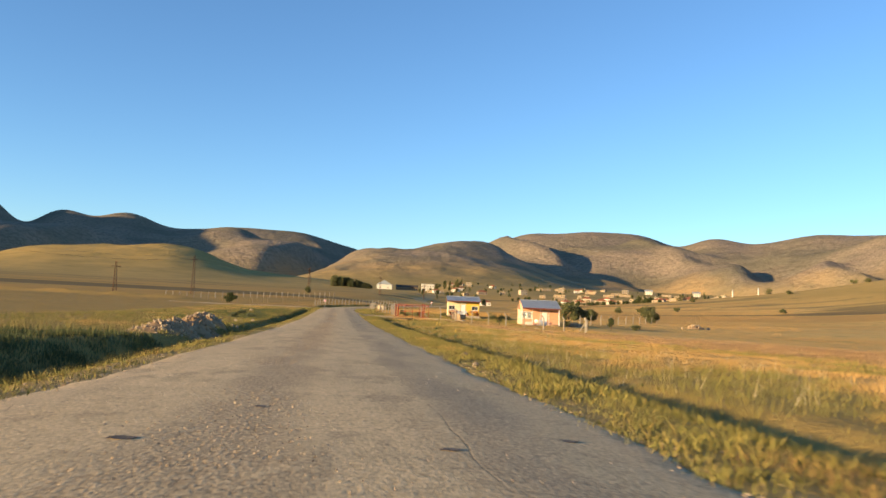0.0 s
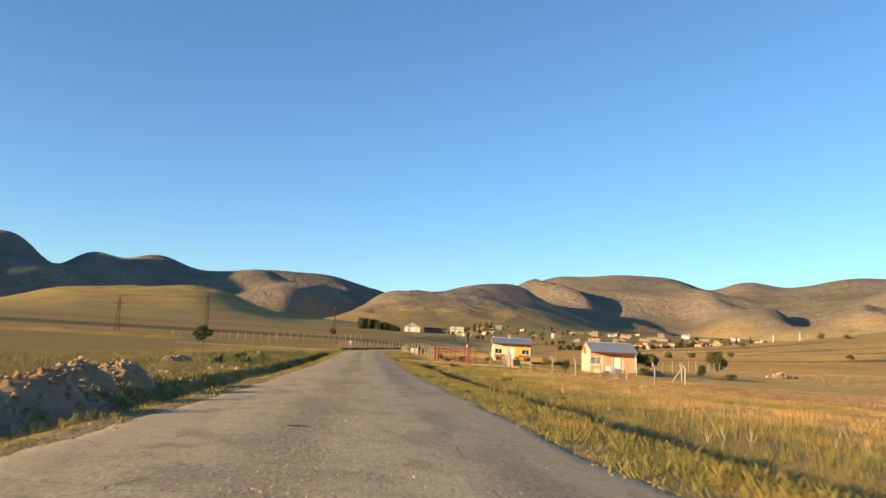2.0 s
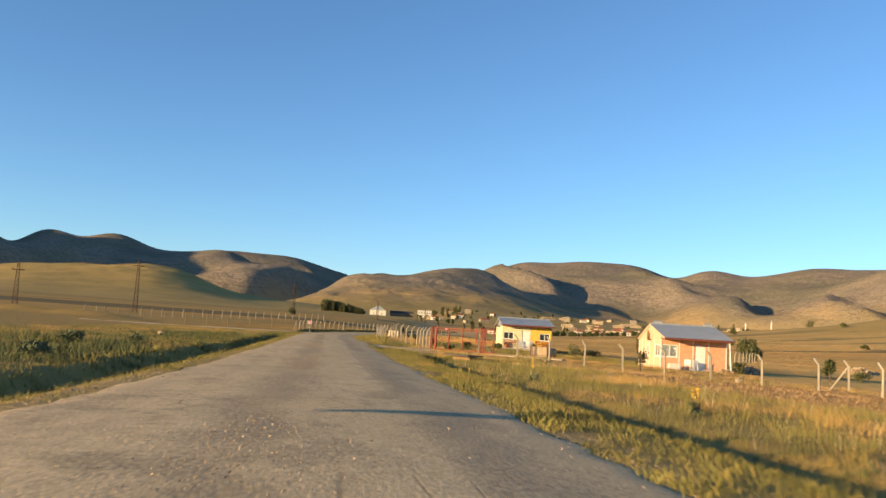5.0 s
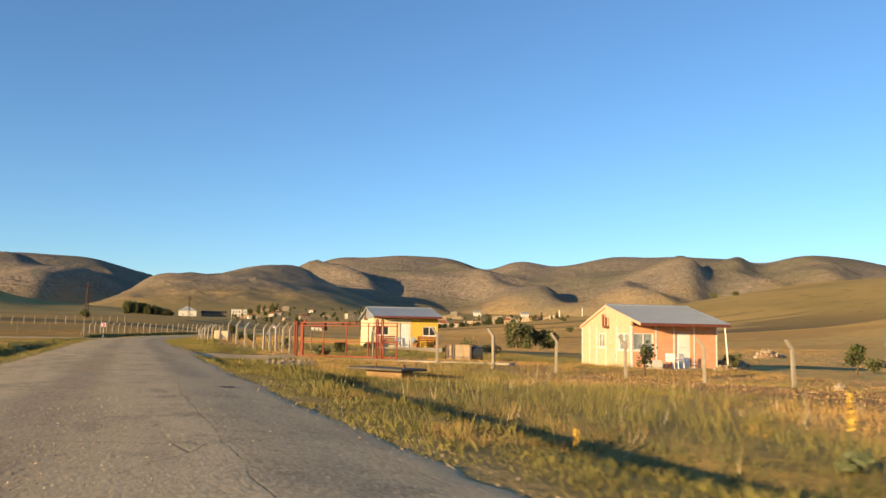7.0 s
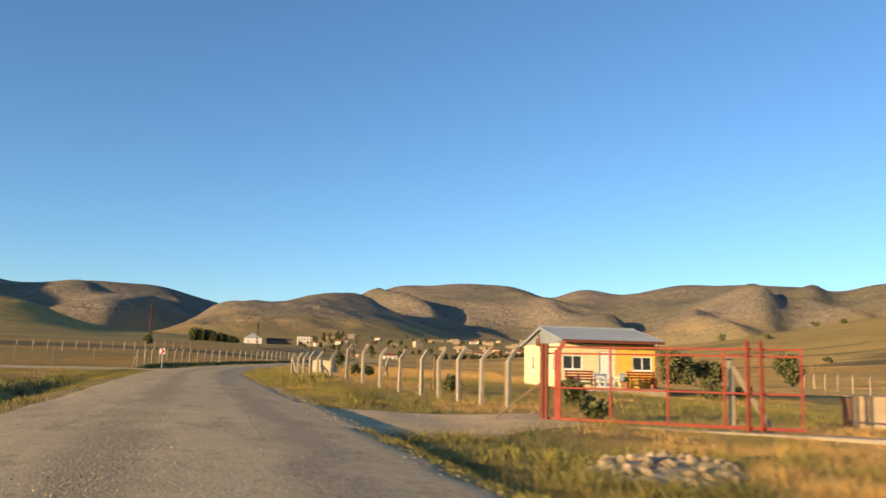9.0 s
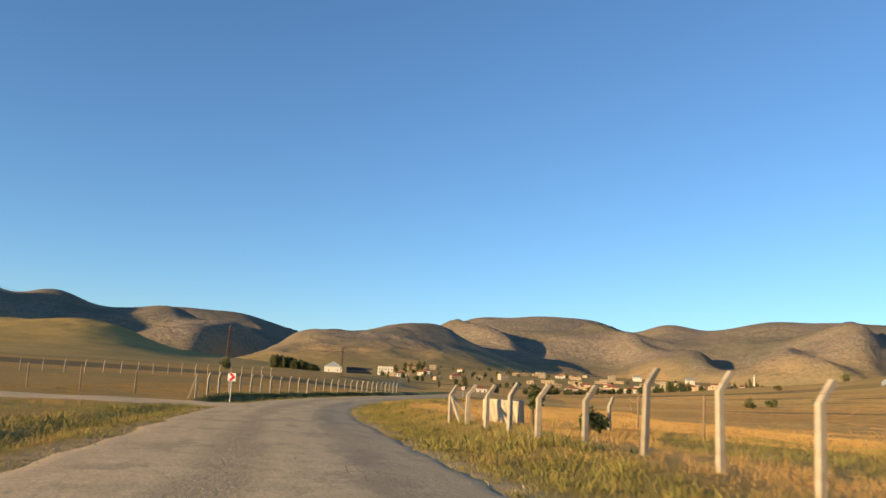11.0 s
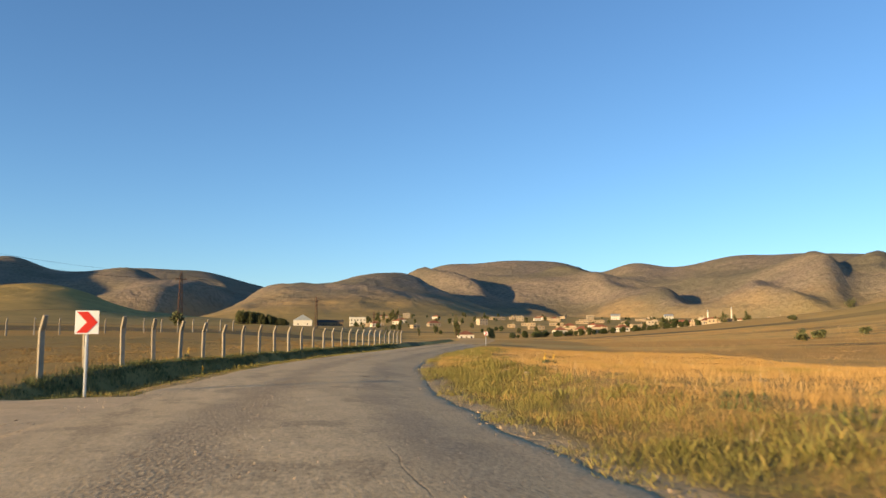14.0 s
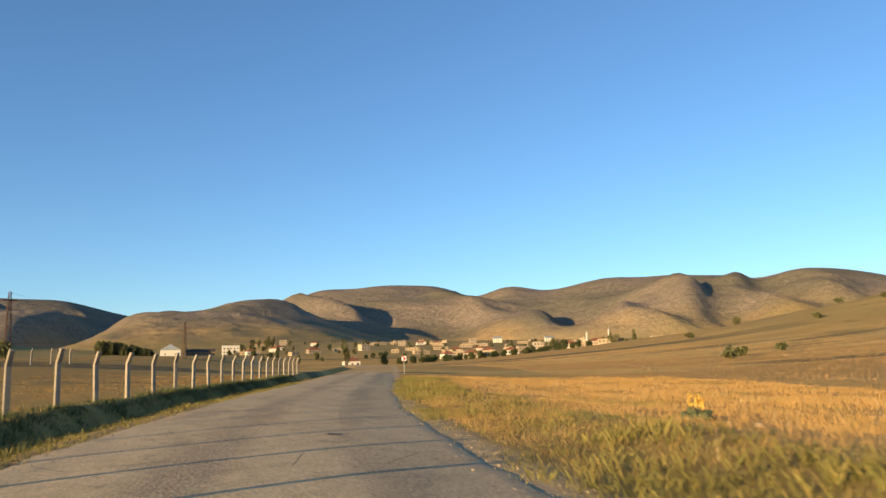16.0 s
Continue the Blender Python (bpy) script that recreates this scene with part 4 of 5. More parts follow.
# low concrete slab lying on blocks in the grass
slab = thing("culvert_slab", pose(10.0, 111.2, float(land(10.8, 109.6)) + 0.07, 0, 0, -65.5), "flat grey concrete slab with iron stubs lying in the grass", "slab")
bm = bmesh.new()
box(bm, 0, 0, 0.2, 2.8, 1.2, 0.28)
soften(bm, 0.02)
part("plate", bm, DARK_CONCRETE, slab)
# added block standing in for the shaded gap under the plate
bm = bmesh.new()
box(bm, 0.5, 0.5, -0.55, 2.3, 1.05, 0.198)
soften(bm, 0.02)
part("base", bm, EARTH, slab)
for x in (1.0, 2.4):
    bm = bmesh.new()
    rod(bm, (x, 0.5, 0.28), (x, 0.5, 0.43), 0.035, n=6)
    part("stub", bm, RUST, slab)

# sheet-metal hutch by the fence
hutch = thing("metal_hutch", at(20.3, 126.9, -30) @ Matrix.Scale(0.8, 4), "leaning hutch of rusty sheets beside the fence", "shed")
for x, mat in ((0.0, TAN_SHEET), (0.62, STONEWALL), (1.24, TAN_SHEET)):
    bm = bmesh.new()
    box(bm, x, 0, 0, x + 0.6, 0.04, 1.05)
    part("panel", bm, mat, hutch)
bm = bmesh.new()
box(bm, -0.05, 0.045, 0, 0.0, 1.1, 1.0)
part("panel", bm, RUST, hutch)
bm = bmesh.new()
rod(bm, (1.2, 0.5, 0.5), (2.6, 0.6, 0.5), 0.48, 0.48, 14)
part("drum", bm, DARKGLASS, hutch, "dark blue-black drum")
bm = bmesh.new()
box(bm, -0.1, -0.05, 1.05, 1.9, 1.15, 1.08)
part("lid", bm, TAN_SHEET, hutch)

# tarpaulin-covered stack behind the corner posts
tarp = thing("covered_stack", pose(12.3, 166.0, float(land(12.9, 165.6)), 0, 0, -33), "cream tarpaulin draped over a box-shaped stack", "tarpaulin")
TW, TD, TH = 1.4, 0.9, 0.86


def drape(u, v):
    """The cover, unrolled: u round the four sides, v from the hem up."""
    x, y = ((u * TW, 0), (TW, (u - 1) * TD), ((3 - u) * TW, TD), (0, (4 - u) * TD))[min(3, int(u))]
    nx_, ny_ = ((0, -1), (1, 0), (0, 1), (-1, 0))[min(3, int(u))]
    k = (1 - v) * 0.05 * math.sin(u * 11 + 2 * v) + 0.022 * math.sin(u * 37 + 7 * v) * (0.4 + 0.6 * (u % 1))
    return Vector((x + nx_ * k, y + ny_ * k, TH * v + 0.02 * math.sin(u * 5) * v))


bm = bmesh.new()
nu, nv = 120, 12
rings = [[bm.verts.new(drape(4 * i / nu % 4, j / nv)) for i in range(nu)] for j in range(nv + 1)]
for a, b in zip(rings, rings[1:]):
    for i in range(nu):
        bm.faces.new((a[i], a[(i + 1) % nu], b[(i + 1) % nu], b[i]))
mid_v = bm.verts.new((TW / 2, TD / 2, TH - 0.03))
for i in range(nu):
    bm.faces.new((rings[-1][i], rings[-1][(i + 1) % nu], mid_v))
part("cover", bm, CANVAS, tarp, smooth_faces=True)
bm = bmesh.new()
box(bm, 0.12, 0.12, -0.1, TW - 0.12, TD - 0.12, TH - 0.12)
part("stack", bm, WOOD, tarp)


def chevron_sign(m, label):
    s = thing("chevron_sign", m, label, "road sign", "chevron signs")
    bm = bmesh.new()
    box(bm, -0.23, -0.012, 1.3, 0.23, 0.0, 1.78)
    soften(bm, 0.004)
    board = part("board", bm, SIGN_WHITE, s)
    bm = bmesh.new()
    pts = [(-0.2, 1.755), (0.01, 1.755), (0.205, 1.54), (0.01, 1.325), (-0.2, 1.325), (-0.005, 1.54)]
    a = [bm.verts.new((x, -0.02, z)) for x, z in pts]
    b = [bm.verts.new((x, -0.0125, z)) for x, z in pts]
    for q in ((0, 1, 2, 5), (5, 2, 3, 4)):
        bm.faces.new([a[i] for i in q])
        bm.faces.new([b[i] for i in q][::-1])
    for i in range(6):
        j = (i + 1) % 6
        bm.faces.new((a[i], b[i], b[j], a[j]))
    part("chevron", bm, SIGN_RED, board, "red arrow chevron")
    bm = bmesh.new()
    rod(bm, (0, 0.03, -0.4), (0, 0.03, 1.76), 0.03, n=8)
    part("pole", bm, GALV, s)
    return s


chevron_sign(at(2.45, 186.9, -4), "white square road sign with a red chevron on a steel pole")
chevron_sign(at(38.2, 270.0, -22), "white square road sign with a red chevron on a steel pole")


# ---------------------------------------------------------------- power poles
def lattice_pole(m, h, label):
    p = thing("power_pole", m, label, "power pole", "power poles")
    b, t = 0.45, 0.16
    for sx in (-1, 1):
        for sy in (-1, 1):
            bm = bmesh.new()
            rod(bm, (sx * b, sy * b * 0.7, -0.5), (sx * t, sy * t * 0.7, h), 0.05, 0.045, 4)
            part("leg", bm, RUST, p)
    bm = bmesh.new()
    n = 9
    for k in range(n):
        z0, z1 = h * k / n, h * (k + 1) / n
        w0, w1 = b + (t - b) * k / n, b + (t - b) * (k + 1) / n
        for sy in (-0.7, 0.7):
            rod(bm, (-w0, sy * w0, z0), (w1, sy * w1, z1), 0.025, n=4)
            rod(bm, (-w1, sy * w1, z1), (w1, sy * w1, z1), 0.022, n=4)
        for sx in (-1, 1):
            rod(bm, (sx * w0, -0.7 * w0, z0), (sx * w1, 0.7 * w1, z1), 0.025, n=4)
    part("bracing", bm, RUST, p)
    bm = bmesh.new()
    box(bm, -1.0, -0.06, h - 1.25, 1.0, 0.06, h - 1.1)
    part("crossarm", bm, RUST, p)
    for x in (-0.9, 0.0, 0.9):
        bm = bmesh.new()
        z = h - 1.1 if x else h
        for k in range(3):
            rod(bm, (x, 0, z + 0.07 * k), (x, 0, z + 0.05 + 0.07 * k), 0.07, 0.05, 8)
        part("insulator", bm, TERRACOTTA, p)
    return p


POLES = [(-65.0, 150.0, 10.2), (-32.2, 236.0, 10.6), (-1.2, 325.0, 9.6), (34.0, 420.0, 9.6), (70.0, 520.0, 9.6)]
for x, y, h in POLES:
    lattice_pole(at(x, y, 20), h, "rust-brown steel lattice power pole in the field")
lattice_pole(at(-46.0, 207.0, 25), 7.8, "slim rust-brown lattice pole on the slope")
cables = thing("power_lines", pose(0, 0, 0), "thin black overhead power lines strung between poles", "cable")
for off in (-0.9, 0.0, 0.9):
    bm = bmesh.new()
    for (xa, ya, ha), (xb, yb, hb) in zip(POLES, POLES[1:]):
        za, zb = float(land(xa, ya)) + ha - (1.0 if off else 0), float(land(xb, yb)) + hb - (1.0 if off else 0)
        pts = [(xa + (xb - xa) * k / 12 + off * 0.94, ya + (yb - ya) * k / 12 + off * 0.34, za + (zb - za) * k / 12 - 1.6 * (1 - (2 * k / 12 - 1) ** 2)) for k in range(13)]
        for a, b in zip(pts, pts[1:]):
            rod(bm, a, b, 0.012, n=3, caps=False)
    part("cable", bm, DARKGLASS, cables)


# ---------------------------------------------------------------- heaps of stone and earth
def stone_meshes(count, seed, mat, name):
    rng = random.Random(seed)
    out = []
    for _ in range(count):
        bm = bmesh.new()
        bmesh.ops.create_icosphere(bm, subdivisions=1, radius=1.0)
        s = (rng.uniform(0.7, 1.3), rng.uniform(0.6, 1.1), rng.uniform(0.5, 0.85))
        for v in bm.verts:
            k = rng.uniform(0.72, 1.12)
            v.co = Vector((v.co.x * s[0] * k, v.co.y * s[1] * k, v.co.z * s[2] * k))
        out.append(mesh_of(name, bm, mat))
    return out


def heap(name, m, label, lx, ly, lz, stones, size, mat, seed, core=EARTH):
    """A lumpy mound of earth with loose stones lying over it."""
    t = thing(name, m, label, "rubble")
    n = 30
    V, F = [], []
    def top(u, v):
        r = max(0.0, 1 - u * u - v * v)
        return lz * (r ** 0.8) * (0.75 + 0.45 * float(fbm(np.array(u * 2.2 + seed), np.array(v * 2.2), seed, 3)))
    def lie(u, v):
        w = m @ Vector((u * lx, v * ly, 0))
        return float(land(w.x, w.y)) - m.translation.z
    for j in range(n + 1):
        for i in range(n + 1):
            u, v = 2 * i / n - 1, 2 * j / n - 1
            V.append((u * lx, v * ly, lie(u, v) + top(u, v) - 0.12))
    for j in range(n):
        for i in range(n):
            a = j * (n + 1) + i
            F.append((a, a + 1, a + n + 2, a + n + 1))
    me = bpy.data.meshes.new("mound")
    me.from_pydata(V, [], F)
    me.materials.append(core)
    ob = new("mound", me)
    ob.parent = t
    kinds = stone_meshes(5, seed, mat, "stone")
    rng = random.Random(seed)
    for k in range(stones):
        a, r = rng.uniform(0, 6.283), rng.random() ** 0.6
        u, v = r * math.cos(a), r * math.sin(a)
        o = new("stone", kinds[k % 5])
        o.parent = t
        s = size * rng.uniform(0.5, 1.5)
        o.matrix_basis = pose(u * lx, v * ly, lie(u, v) + top(u, v) - 0.12 + s * 0.25, rng.uniform(0, 360), rng.uniform(0, 360), rng.uniform(0, 360)) @ Matrix.Scale(s, 4)
    return t


heap("rubble_heap", at(-7.0, 38.3, 80), "heap of pale broken stone and earth beside the ditch", 2.4, 1.5, 0.72, 300, 0.075, PALE_STONE, 4)
heap("rubble_heap", at(-6.2, 42.3, 75), "heap of grey earth and stones beside the ditch", 2.6, 1.5, 0.62, 160, 0.08, EARTH, 8)
heap("earth_heap", at(-6.7, 45.6, 70), "dark earth and stone heap on the ditch edge", 1.3, 1.1, 0.85, 60, 0.08, PALE_STONE, 33)
heap("earth_heap", at(-6.5, 49.2, 70), "dark earth and stone heap on the ditch edge", 1.2, 1.1, 0.85, 50, 0.08, PALE_STONE, 35)
heap("gravel_heap", at(9.7, 119.6, 30), "spread heap of pale gravel before the gate", 1.9, 1.3, 0.35, 150, 0.08, PALE_STONE, 12, PALE_STONE)
heap("stone_heap", house_to(*PK, 4.75, -2.0, -9, float(land(35.0, 120.6))), "pale heap of rubble and sacks beside the salmon cabin's door", 0.75, 0.45, 0.5, 40, 0.1, PALE_STONE, 31)
heap("stone_heap", at(76.1, 160.8, 20), "low heap of white stones out in the field", 2.2, 1.4, 1.1, 60, 0.26, PALE_STONE, 37)
heap("stone_heap", at(39.5, 125.5, 0), "low heap of white stones beside the salmon cabin", 1.5, 1.0, 0.8, 60, 0.17, PALE_STONE, 15)
heap("earth_heap", at(-10.5, 80.0, 80), "small heap of earth and stones in the ditch grass", 2.2, 1.0, 0.6, 30, 0.12, PALE_STONE, 19)
heap("brick_heap", at(-13.5, 34.0, 0), "small red-brown heap of rubble in the grass", 0.9, 0.7, 0.7, 20, 0.13, TERRACOTTA, 23)
for k, (x, y, s) in enumerate(((13.6, 191.0, 0.13), (18.5, 201.5, 0.14), (31.0, 121.3, 0.25), (19.0, 118.0, 0.22), (28.0, 106.5, 0.3), (3.6, 27.0, 0.16), (2.9, 22.0, 0.12), (72.5, 159.0, 0.4), (79.5, 162.0, 0.5), (-9.0, 121.0, 0.4))):
    st = new("stone", stone_meshes(1, 40 + k, PALE_STONE, "stone")[0])
    st.matrix_basis = at(x, y, 40 * k, s * 0.25) @ Matrix.Scale(s, 4)
    tagged(st, "pale weathered field stone lying in the grass", "stone", "field stones")
for k, (x, y) in enumerate(((-7.9, 61.0), (-7.6, 60.4), (-7.2, 59.6), (-6.3, 59.4), (-5.7, 61.6), (-6.5, 66.7), (-6.7, 69.0), (-6.4, 70.6), (-5.3, 67.6), (-5.4, 69.6), (-5.4, 54.6), (-5.6, 53.6), (-6.2, 54.1))):
    st = new("stone", stone_meshes(1, 80 + k, PALE_STONE, "stone")[0])
    st.matrix_basis = at(x, y, 40 * k, 0.05) @ Matrix.Scale(0.11 + 0.05 * (k % 3), 4)
    tagged(st, "pale broken stone lying at the ditch edge", "stone", "ditch stones")
tank = thing("stone_trough", house_to(*PK, 0.9, -0.95, -9, -0.78), "white washed block trough before the salmon cabin", "trough")
bm = bmesh.new()
box(bm, -0.5, -0.25, 0, 0.5, 0.25, 0.5)
soften(bm, 0.08, 2)
part("body", bm, WHITEWASH, tank)


# ---------------------------------------------------------------- shrubs and trees near the road
def near_tree(x, y, h, r, label, seed, mat=LEAF, n=1600, leaf=0.11, trunk=0.25, name="tree", category="tree", group="field trees", dz=0.0):
    return tree(at(x, y, seed * 37 % 360, dz), h, (r, r * 0.9, h * (1 - trunk) * 0.55), h * trunk, label, category, group, mat, n, leaf, seed, name)


near_tree(85.5, 205.0, 5.2, 2.6, "round dark green tree standing in the field", 1, LEAF_DARK, 3600, 0.2, 0.02)
for k, (x, y, h, r) in enumerate(((60.8, 196.0, 4.4, 2.6), (64.0, 199.0, 4.2, 2.6), (66.8, 197.0, 3.6, 2.3))):
    near_tree(x, y, h, r, "broad dark green bush in the field behind the cabins", 2 + 50 * k, LEAF_DARK, 2000, 0.2, 0.06, group="field bushes", name="bush", category="bush")
tree(at(-6.96, 66.5, 30), 2.2, (0.5, 0.47, 0.34), 1.52, "small round-headed green tree beside the ditch", "tree", "field trees", LEAF, 1000, 0.06, 4, stem=0.008)
near_tree(-1.4, 323.6, 3.0, 1.4, "dark bush at the foot of a power pole", 11, LEAF_DARK, 700, 0.2, 0.08, "bush", "bush", "field bushes")
near_tree(24.9, 114.4, 1.9, 0.6, "young dark green sapling by the fence", 5, LEAF, 320, 0.08, 0.3, "sapling", "sapling", "saplings")
near_tree(13.65, 164.0, 1.5, 0.42, "small leafy fruit tree in the fenced plot", 6, LEAF, 700, 0.07, 0.5, "sapling", "sapling", "saplings")
near_tree(15.2, 161.6, 1.0, 0.45, "small leafy fruit tree in the fenced plot", 7, LEAF, 800, 0.07, 0.15, "sapling", "sapling", "saplings")
near_tree(13.8, 159.2, 0.9, 0.36, "small leafy fruit tree in the fenced plot", 8, LEAF, 500, 0.06, 0.15, "sapling", "sapling", "saplings")
near_tree(42.5, 118.5, 1.9, 0.8, "thin green sapling in the dry field", 9, LEAF, 800, 0.1, 0.35, "sapling", "sapling", "saplings")
for k, (x, y, h, r) in enumerate(((13.6, 128.6, 0.7, 0.4), (16.5, 135.5, 0.9, 0.5), (14.6, 143.5, 0.9, 0.5), (22.6, 148.5, 0.6, 0.6), (37.0, 122.5, 1.1, 0.6), (47.5, 121.5, 1.0, 0.9), (31.5, 148.5, 1.4, 1.3), (34.0, 149.5, 1.2, 1.4))):
    near_tree(x, y, h, r, "low dark green shrub in the yard grass", 20 + k, LEAF_DARK, 600, 0.09, 0.1, "shrub", "shrub", "yard shrubs")
for k, (x, y, h) in enumerate(((117, 310, 2.6), (131, 322, 2.4), (150, 330, 2.0), (282, 485, 5), (200, 420, 2.4), (250, 410, 3), (330, 470, 4), (240, 520, 4), (310, 430, 3), (180, 300, 2))):
    near_tree(x, y, h, h * 0.75, "dark round thorn bush on the dry slope", 40 + k, LEAF_DARK, 500, 0.28, 0.08, "bush", "bush", "slope bushes")


# ---------------------------------------------------------------- the village
def village_house(w, d, h, wall, roofmat, style, label):
    """style: 0 hipped tile roof, 1 flat roof with a parapet, 2 gabled roof."""
    o = thing("village_house", Matrix.Identity(4), label, "house", "village houses")
    bm = bmesh.new()
    box(bm, -w / 2, -d / 2, -2.5, w / 2, d / 2, h)
    part("wall", bm, wall, o)
    bm = bmesh.new()
    e = 0.45
    if style == 0:
        base = [bm.verts.new(p) for p in ((-w / 2 - e, -d / 2 - e, h), (w / 2 + e, -d / 2 - e, h), (w / 2 + e, d / 2 + e, h), (-w / 2 - e, d / 2 + e, h))]
        k = min(w, d) * 0.28
        a, b = bm.verts.new((-w / 2 + d * 0.45, 0, h + k)), bm.verts.new((w / 2 - d * 0.45, 0, h + k))
        for f in ((base[0], base[1], b, a), (base[1], base[2], b), (base[2], base[3], a, b), (base[3], base[0], a), base[::-1]):
            bm.faces.new(f)
    elif style == 1:
        box(bm, -w / 2 - 0.2, -d / 2 - 0.2, h, w / 2 + 0.2, d / 2 + 0.2, h + 0.35)
    else:
        k = d * 0.3
        a = [bm.verts.new(p) for p in ((-w / 2 - e, -d / 2 - e, h - 0.1), (-w / 2 - e, d / 2 + e, h - 0.1), (-w / 2 - e, 0, h + k))]
        b = [bm.verts.new(p) for p in ((w / 2 + e, -d / 2 - e, h - 0.1), (w / 2 + e, d / 2 + e, h - 0.1), (w / 2 + e, 0, h + k))]
        for f in ((a[0], b[0], b[2], a[2]), (a[2], b[2], b[1], a[1]), (a[1], b[1], b[0], a[0]), a[::-1], b):
            bm.faces.new(f)
    part("roof", bm, roofmat, o)
    bm = bmesh.new()
    box(bm, w * 0.2, 0.2, h, w * 0.2 + 0.5, 0.7, h + 2.0)
    part("chimney", bm, PLASTER, o)
    floors = 2 if h > 4.5 else 1
    n = max(2, int(w / 2.6))
    for fl in range(floors):
        z = (0.9 if floors == 1 else 1.0) + fl * 2.9
        for k in range(n):
            x = -w / 2 + w * (k + 0.5) / n
            tall = fl == 0 and k == n // 2
            bm = bmesh.new()
            box(bm, x - 0.5, -d / 2 - 0.03, 0.0 if tall else z, x + 0.5, -d / 2 + 0.1, 2.0 if tall else z + 1.2)
            part("door" if tall else "window", bm, WOOD if tall else DARKGLASS, o)
    for k in range(2):
        y = -d / 4 + k * d / 2
        bm = bmesh.new()
        box(bm, -w / 2 - 0.03, y - 0.5, 1.0, -w / 2 + 0.1, y + 0.5, 2.2)
        part("window", bm, DARKGLASS, o)
    return o


STYLES = [
    village_house(8.5, 7.5, 3.0, WHITEWASH, TERRACOTTA, 0, "white single-storey village house with a red tiled hip roof"),
    village_house(11, 8, 3.2, PLASTER, TERRACOTTA, 0, "tan plastered village house with a red tiled hip roof"),
    village_house(9, 8, 5.8, PLASTER, PLASTER, 1, "two-storey tan plastered village house with a flat roof"),
    village_house(12, 8, 5.6, WHITEWASH, SHEET, 2, "pale two-storey village building with a gabled metal roof"),
    village_house(7, 6, 2.7, STONEWALL, STONEWALL, 1, "low flat-roofed tan stone village house"),
    village_house(14, 6, 2.8, STONEWALL, STONEWALL, 1, "long low tan stone barn"),
]
# compass bearing from (8, 190), distance, style, turn
NEAR_ROWS = [
    (17.3, 330, 0, 10), (28.2, 430, 0, 20), (26.6, 470, 1, 5), (25.0, 480, 4, 0), (33.9, 470, 1, 15), (32.6, 480, 4, 0),
    (30.0, 560, 2, 10), (13.5, 520, 4, 30), (14.8, 560, 1, 20), (12.5, 640, 0, 15), (16.4, 600, 4, 10), (20.3, 560, 4, 0),
    (21.5, 600, 5, -5), (23.4, 620, 5, 8), (11.0, 560, 4, 12), (24.4, 540, 1, 0),
]
FAR_ROWS = [
    (25.6, 820, 2, 10), (27.3, 850, 3, 5), (29.0, 800, 5, 0), (30.8, 880, 3, 12), (33.0, 840, 2, 0), (35.4, 860, 0, 5),
    (22.0, 760, 0, 15), (20.2, 790, 4, 5), (18.8, 760, 4, 5), (23.2, 740, 5, 0), (26.2, 720, 5, 4), (28.0, 690, 4, 4),
    (38.0, 560, 5, 20), (39.2, 640, 4, 10), (31.5, 760, 4, 0), (36.6, 700, 4, 0),
]
used = set()


def put_house(bearing, dist, style, turn, dx=0.0, dy=0.0):
    x, y = 8 + dist * math.sin(radians(bearing)) + dx, 190 + dist * math.cos(radians(bearing)) + dy
    m, k = at(x, y, turn - bearing), 0.74
    if style not in used:
        used.add(style)
        STYLES[style].matrix_basis = m @ Matrix.Scale(k, 4)
    else:
        copy_thing(STYLES[style], m).scale = (k, k, k)


for row in NEAR_ROWS + FAR_ROWS:
    put_house(*row)
vr = random.Random(77)
for k in range(18):
    put_house(vr.uniform(21, 35), vr.uniform(400, 560), vr.choice((0, 1, 1, 4, 4, 5)), vr.uniform(-25, 35))
for k in range(36):
    put_house(vr.uniform(10, 36), vr.uniform(540, 900), vr.choice((0, 1, 2, 4, 4, 5, 4)), vr.uniform(-20, 30))


def minaret(m, h):
    o = thing("minaret", m, "slender white minaret with a pointed cap", "minaret", "minarets")
    bm = bmesh.new()
    rod(bm, (0, 0, -2), (0, 0, h * 0.72), 0.9, 0.8, 12)
    part("shaft", bm, WHITEWASH, o)
    bm = bmesh.new()
    rod(bm, (0, 0, h * 0.72), (0, 0, h * 0.75), 1.3, 1.3, 12)
    part("balcony", bm, WHITEWASH, o)
    bm = bmesh.new()
    rod(bm, (0, 0, h * 0.75), (0, 0, h * 0.86), 0.7, 0.7, 12)
    rod(bm, (0, 0, h * 0.86), (0, 0, h), 0.8, 0.05, 12)
    part("cap", bm, SHEET, o)


minaret(at(567, 995), 14)
minaret(at(507, 949), 11)

# farm buildings on the rise across the valley
barn = village_house(26, 9, 3.6, WOOD, DARK_ROOF, 2, "long dark barn with a gabled roof")
barn.matrix_basis = at(116, 1010, -8)
farm = village_house(14, 18, 5.4, WHITEWASH, SHEET, 2, "white farmhouse with a steep grey gabled roof")
farm.matrix_basis = at(88, 1000, 82)
block = village_house(14, 9, 7.0, WHITEWASH, SHEET, 1, "white two-storey block with a flat roof")
block.matrix_basis = at(128, 914, -6)


# village trees: poplars, round crowns and conifers
def far_tree(h, r, label, mat, n, leaf, seed, name):
    return tree(Matrix.Identity(4), h, (r, r, h * 0.5), h * 0.04, label, "tree", "village trees", mat, n * 3, leaf * 0.75, seed, name, 3)


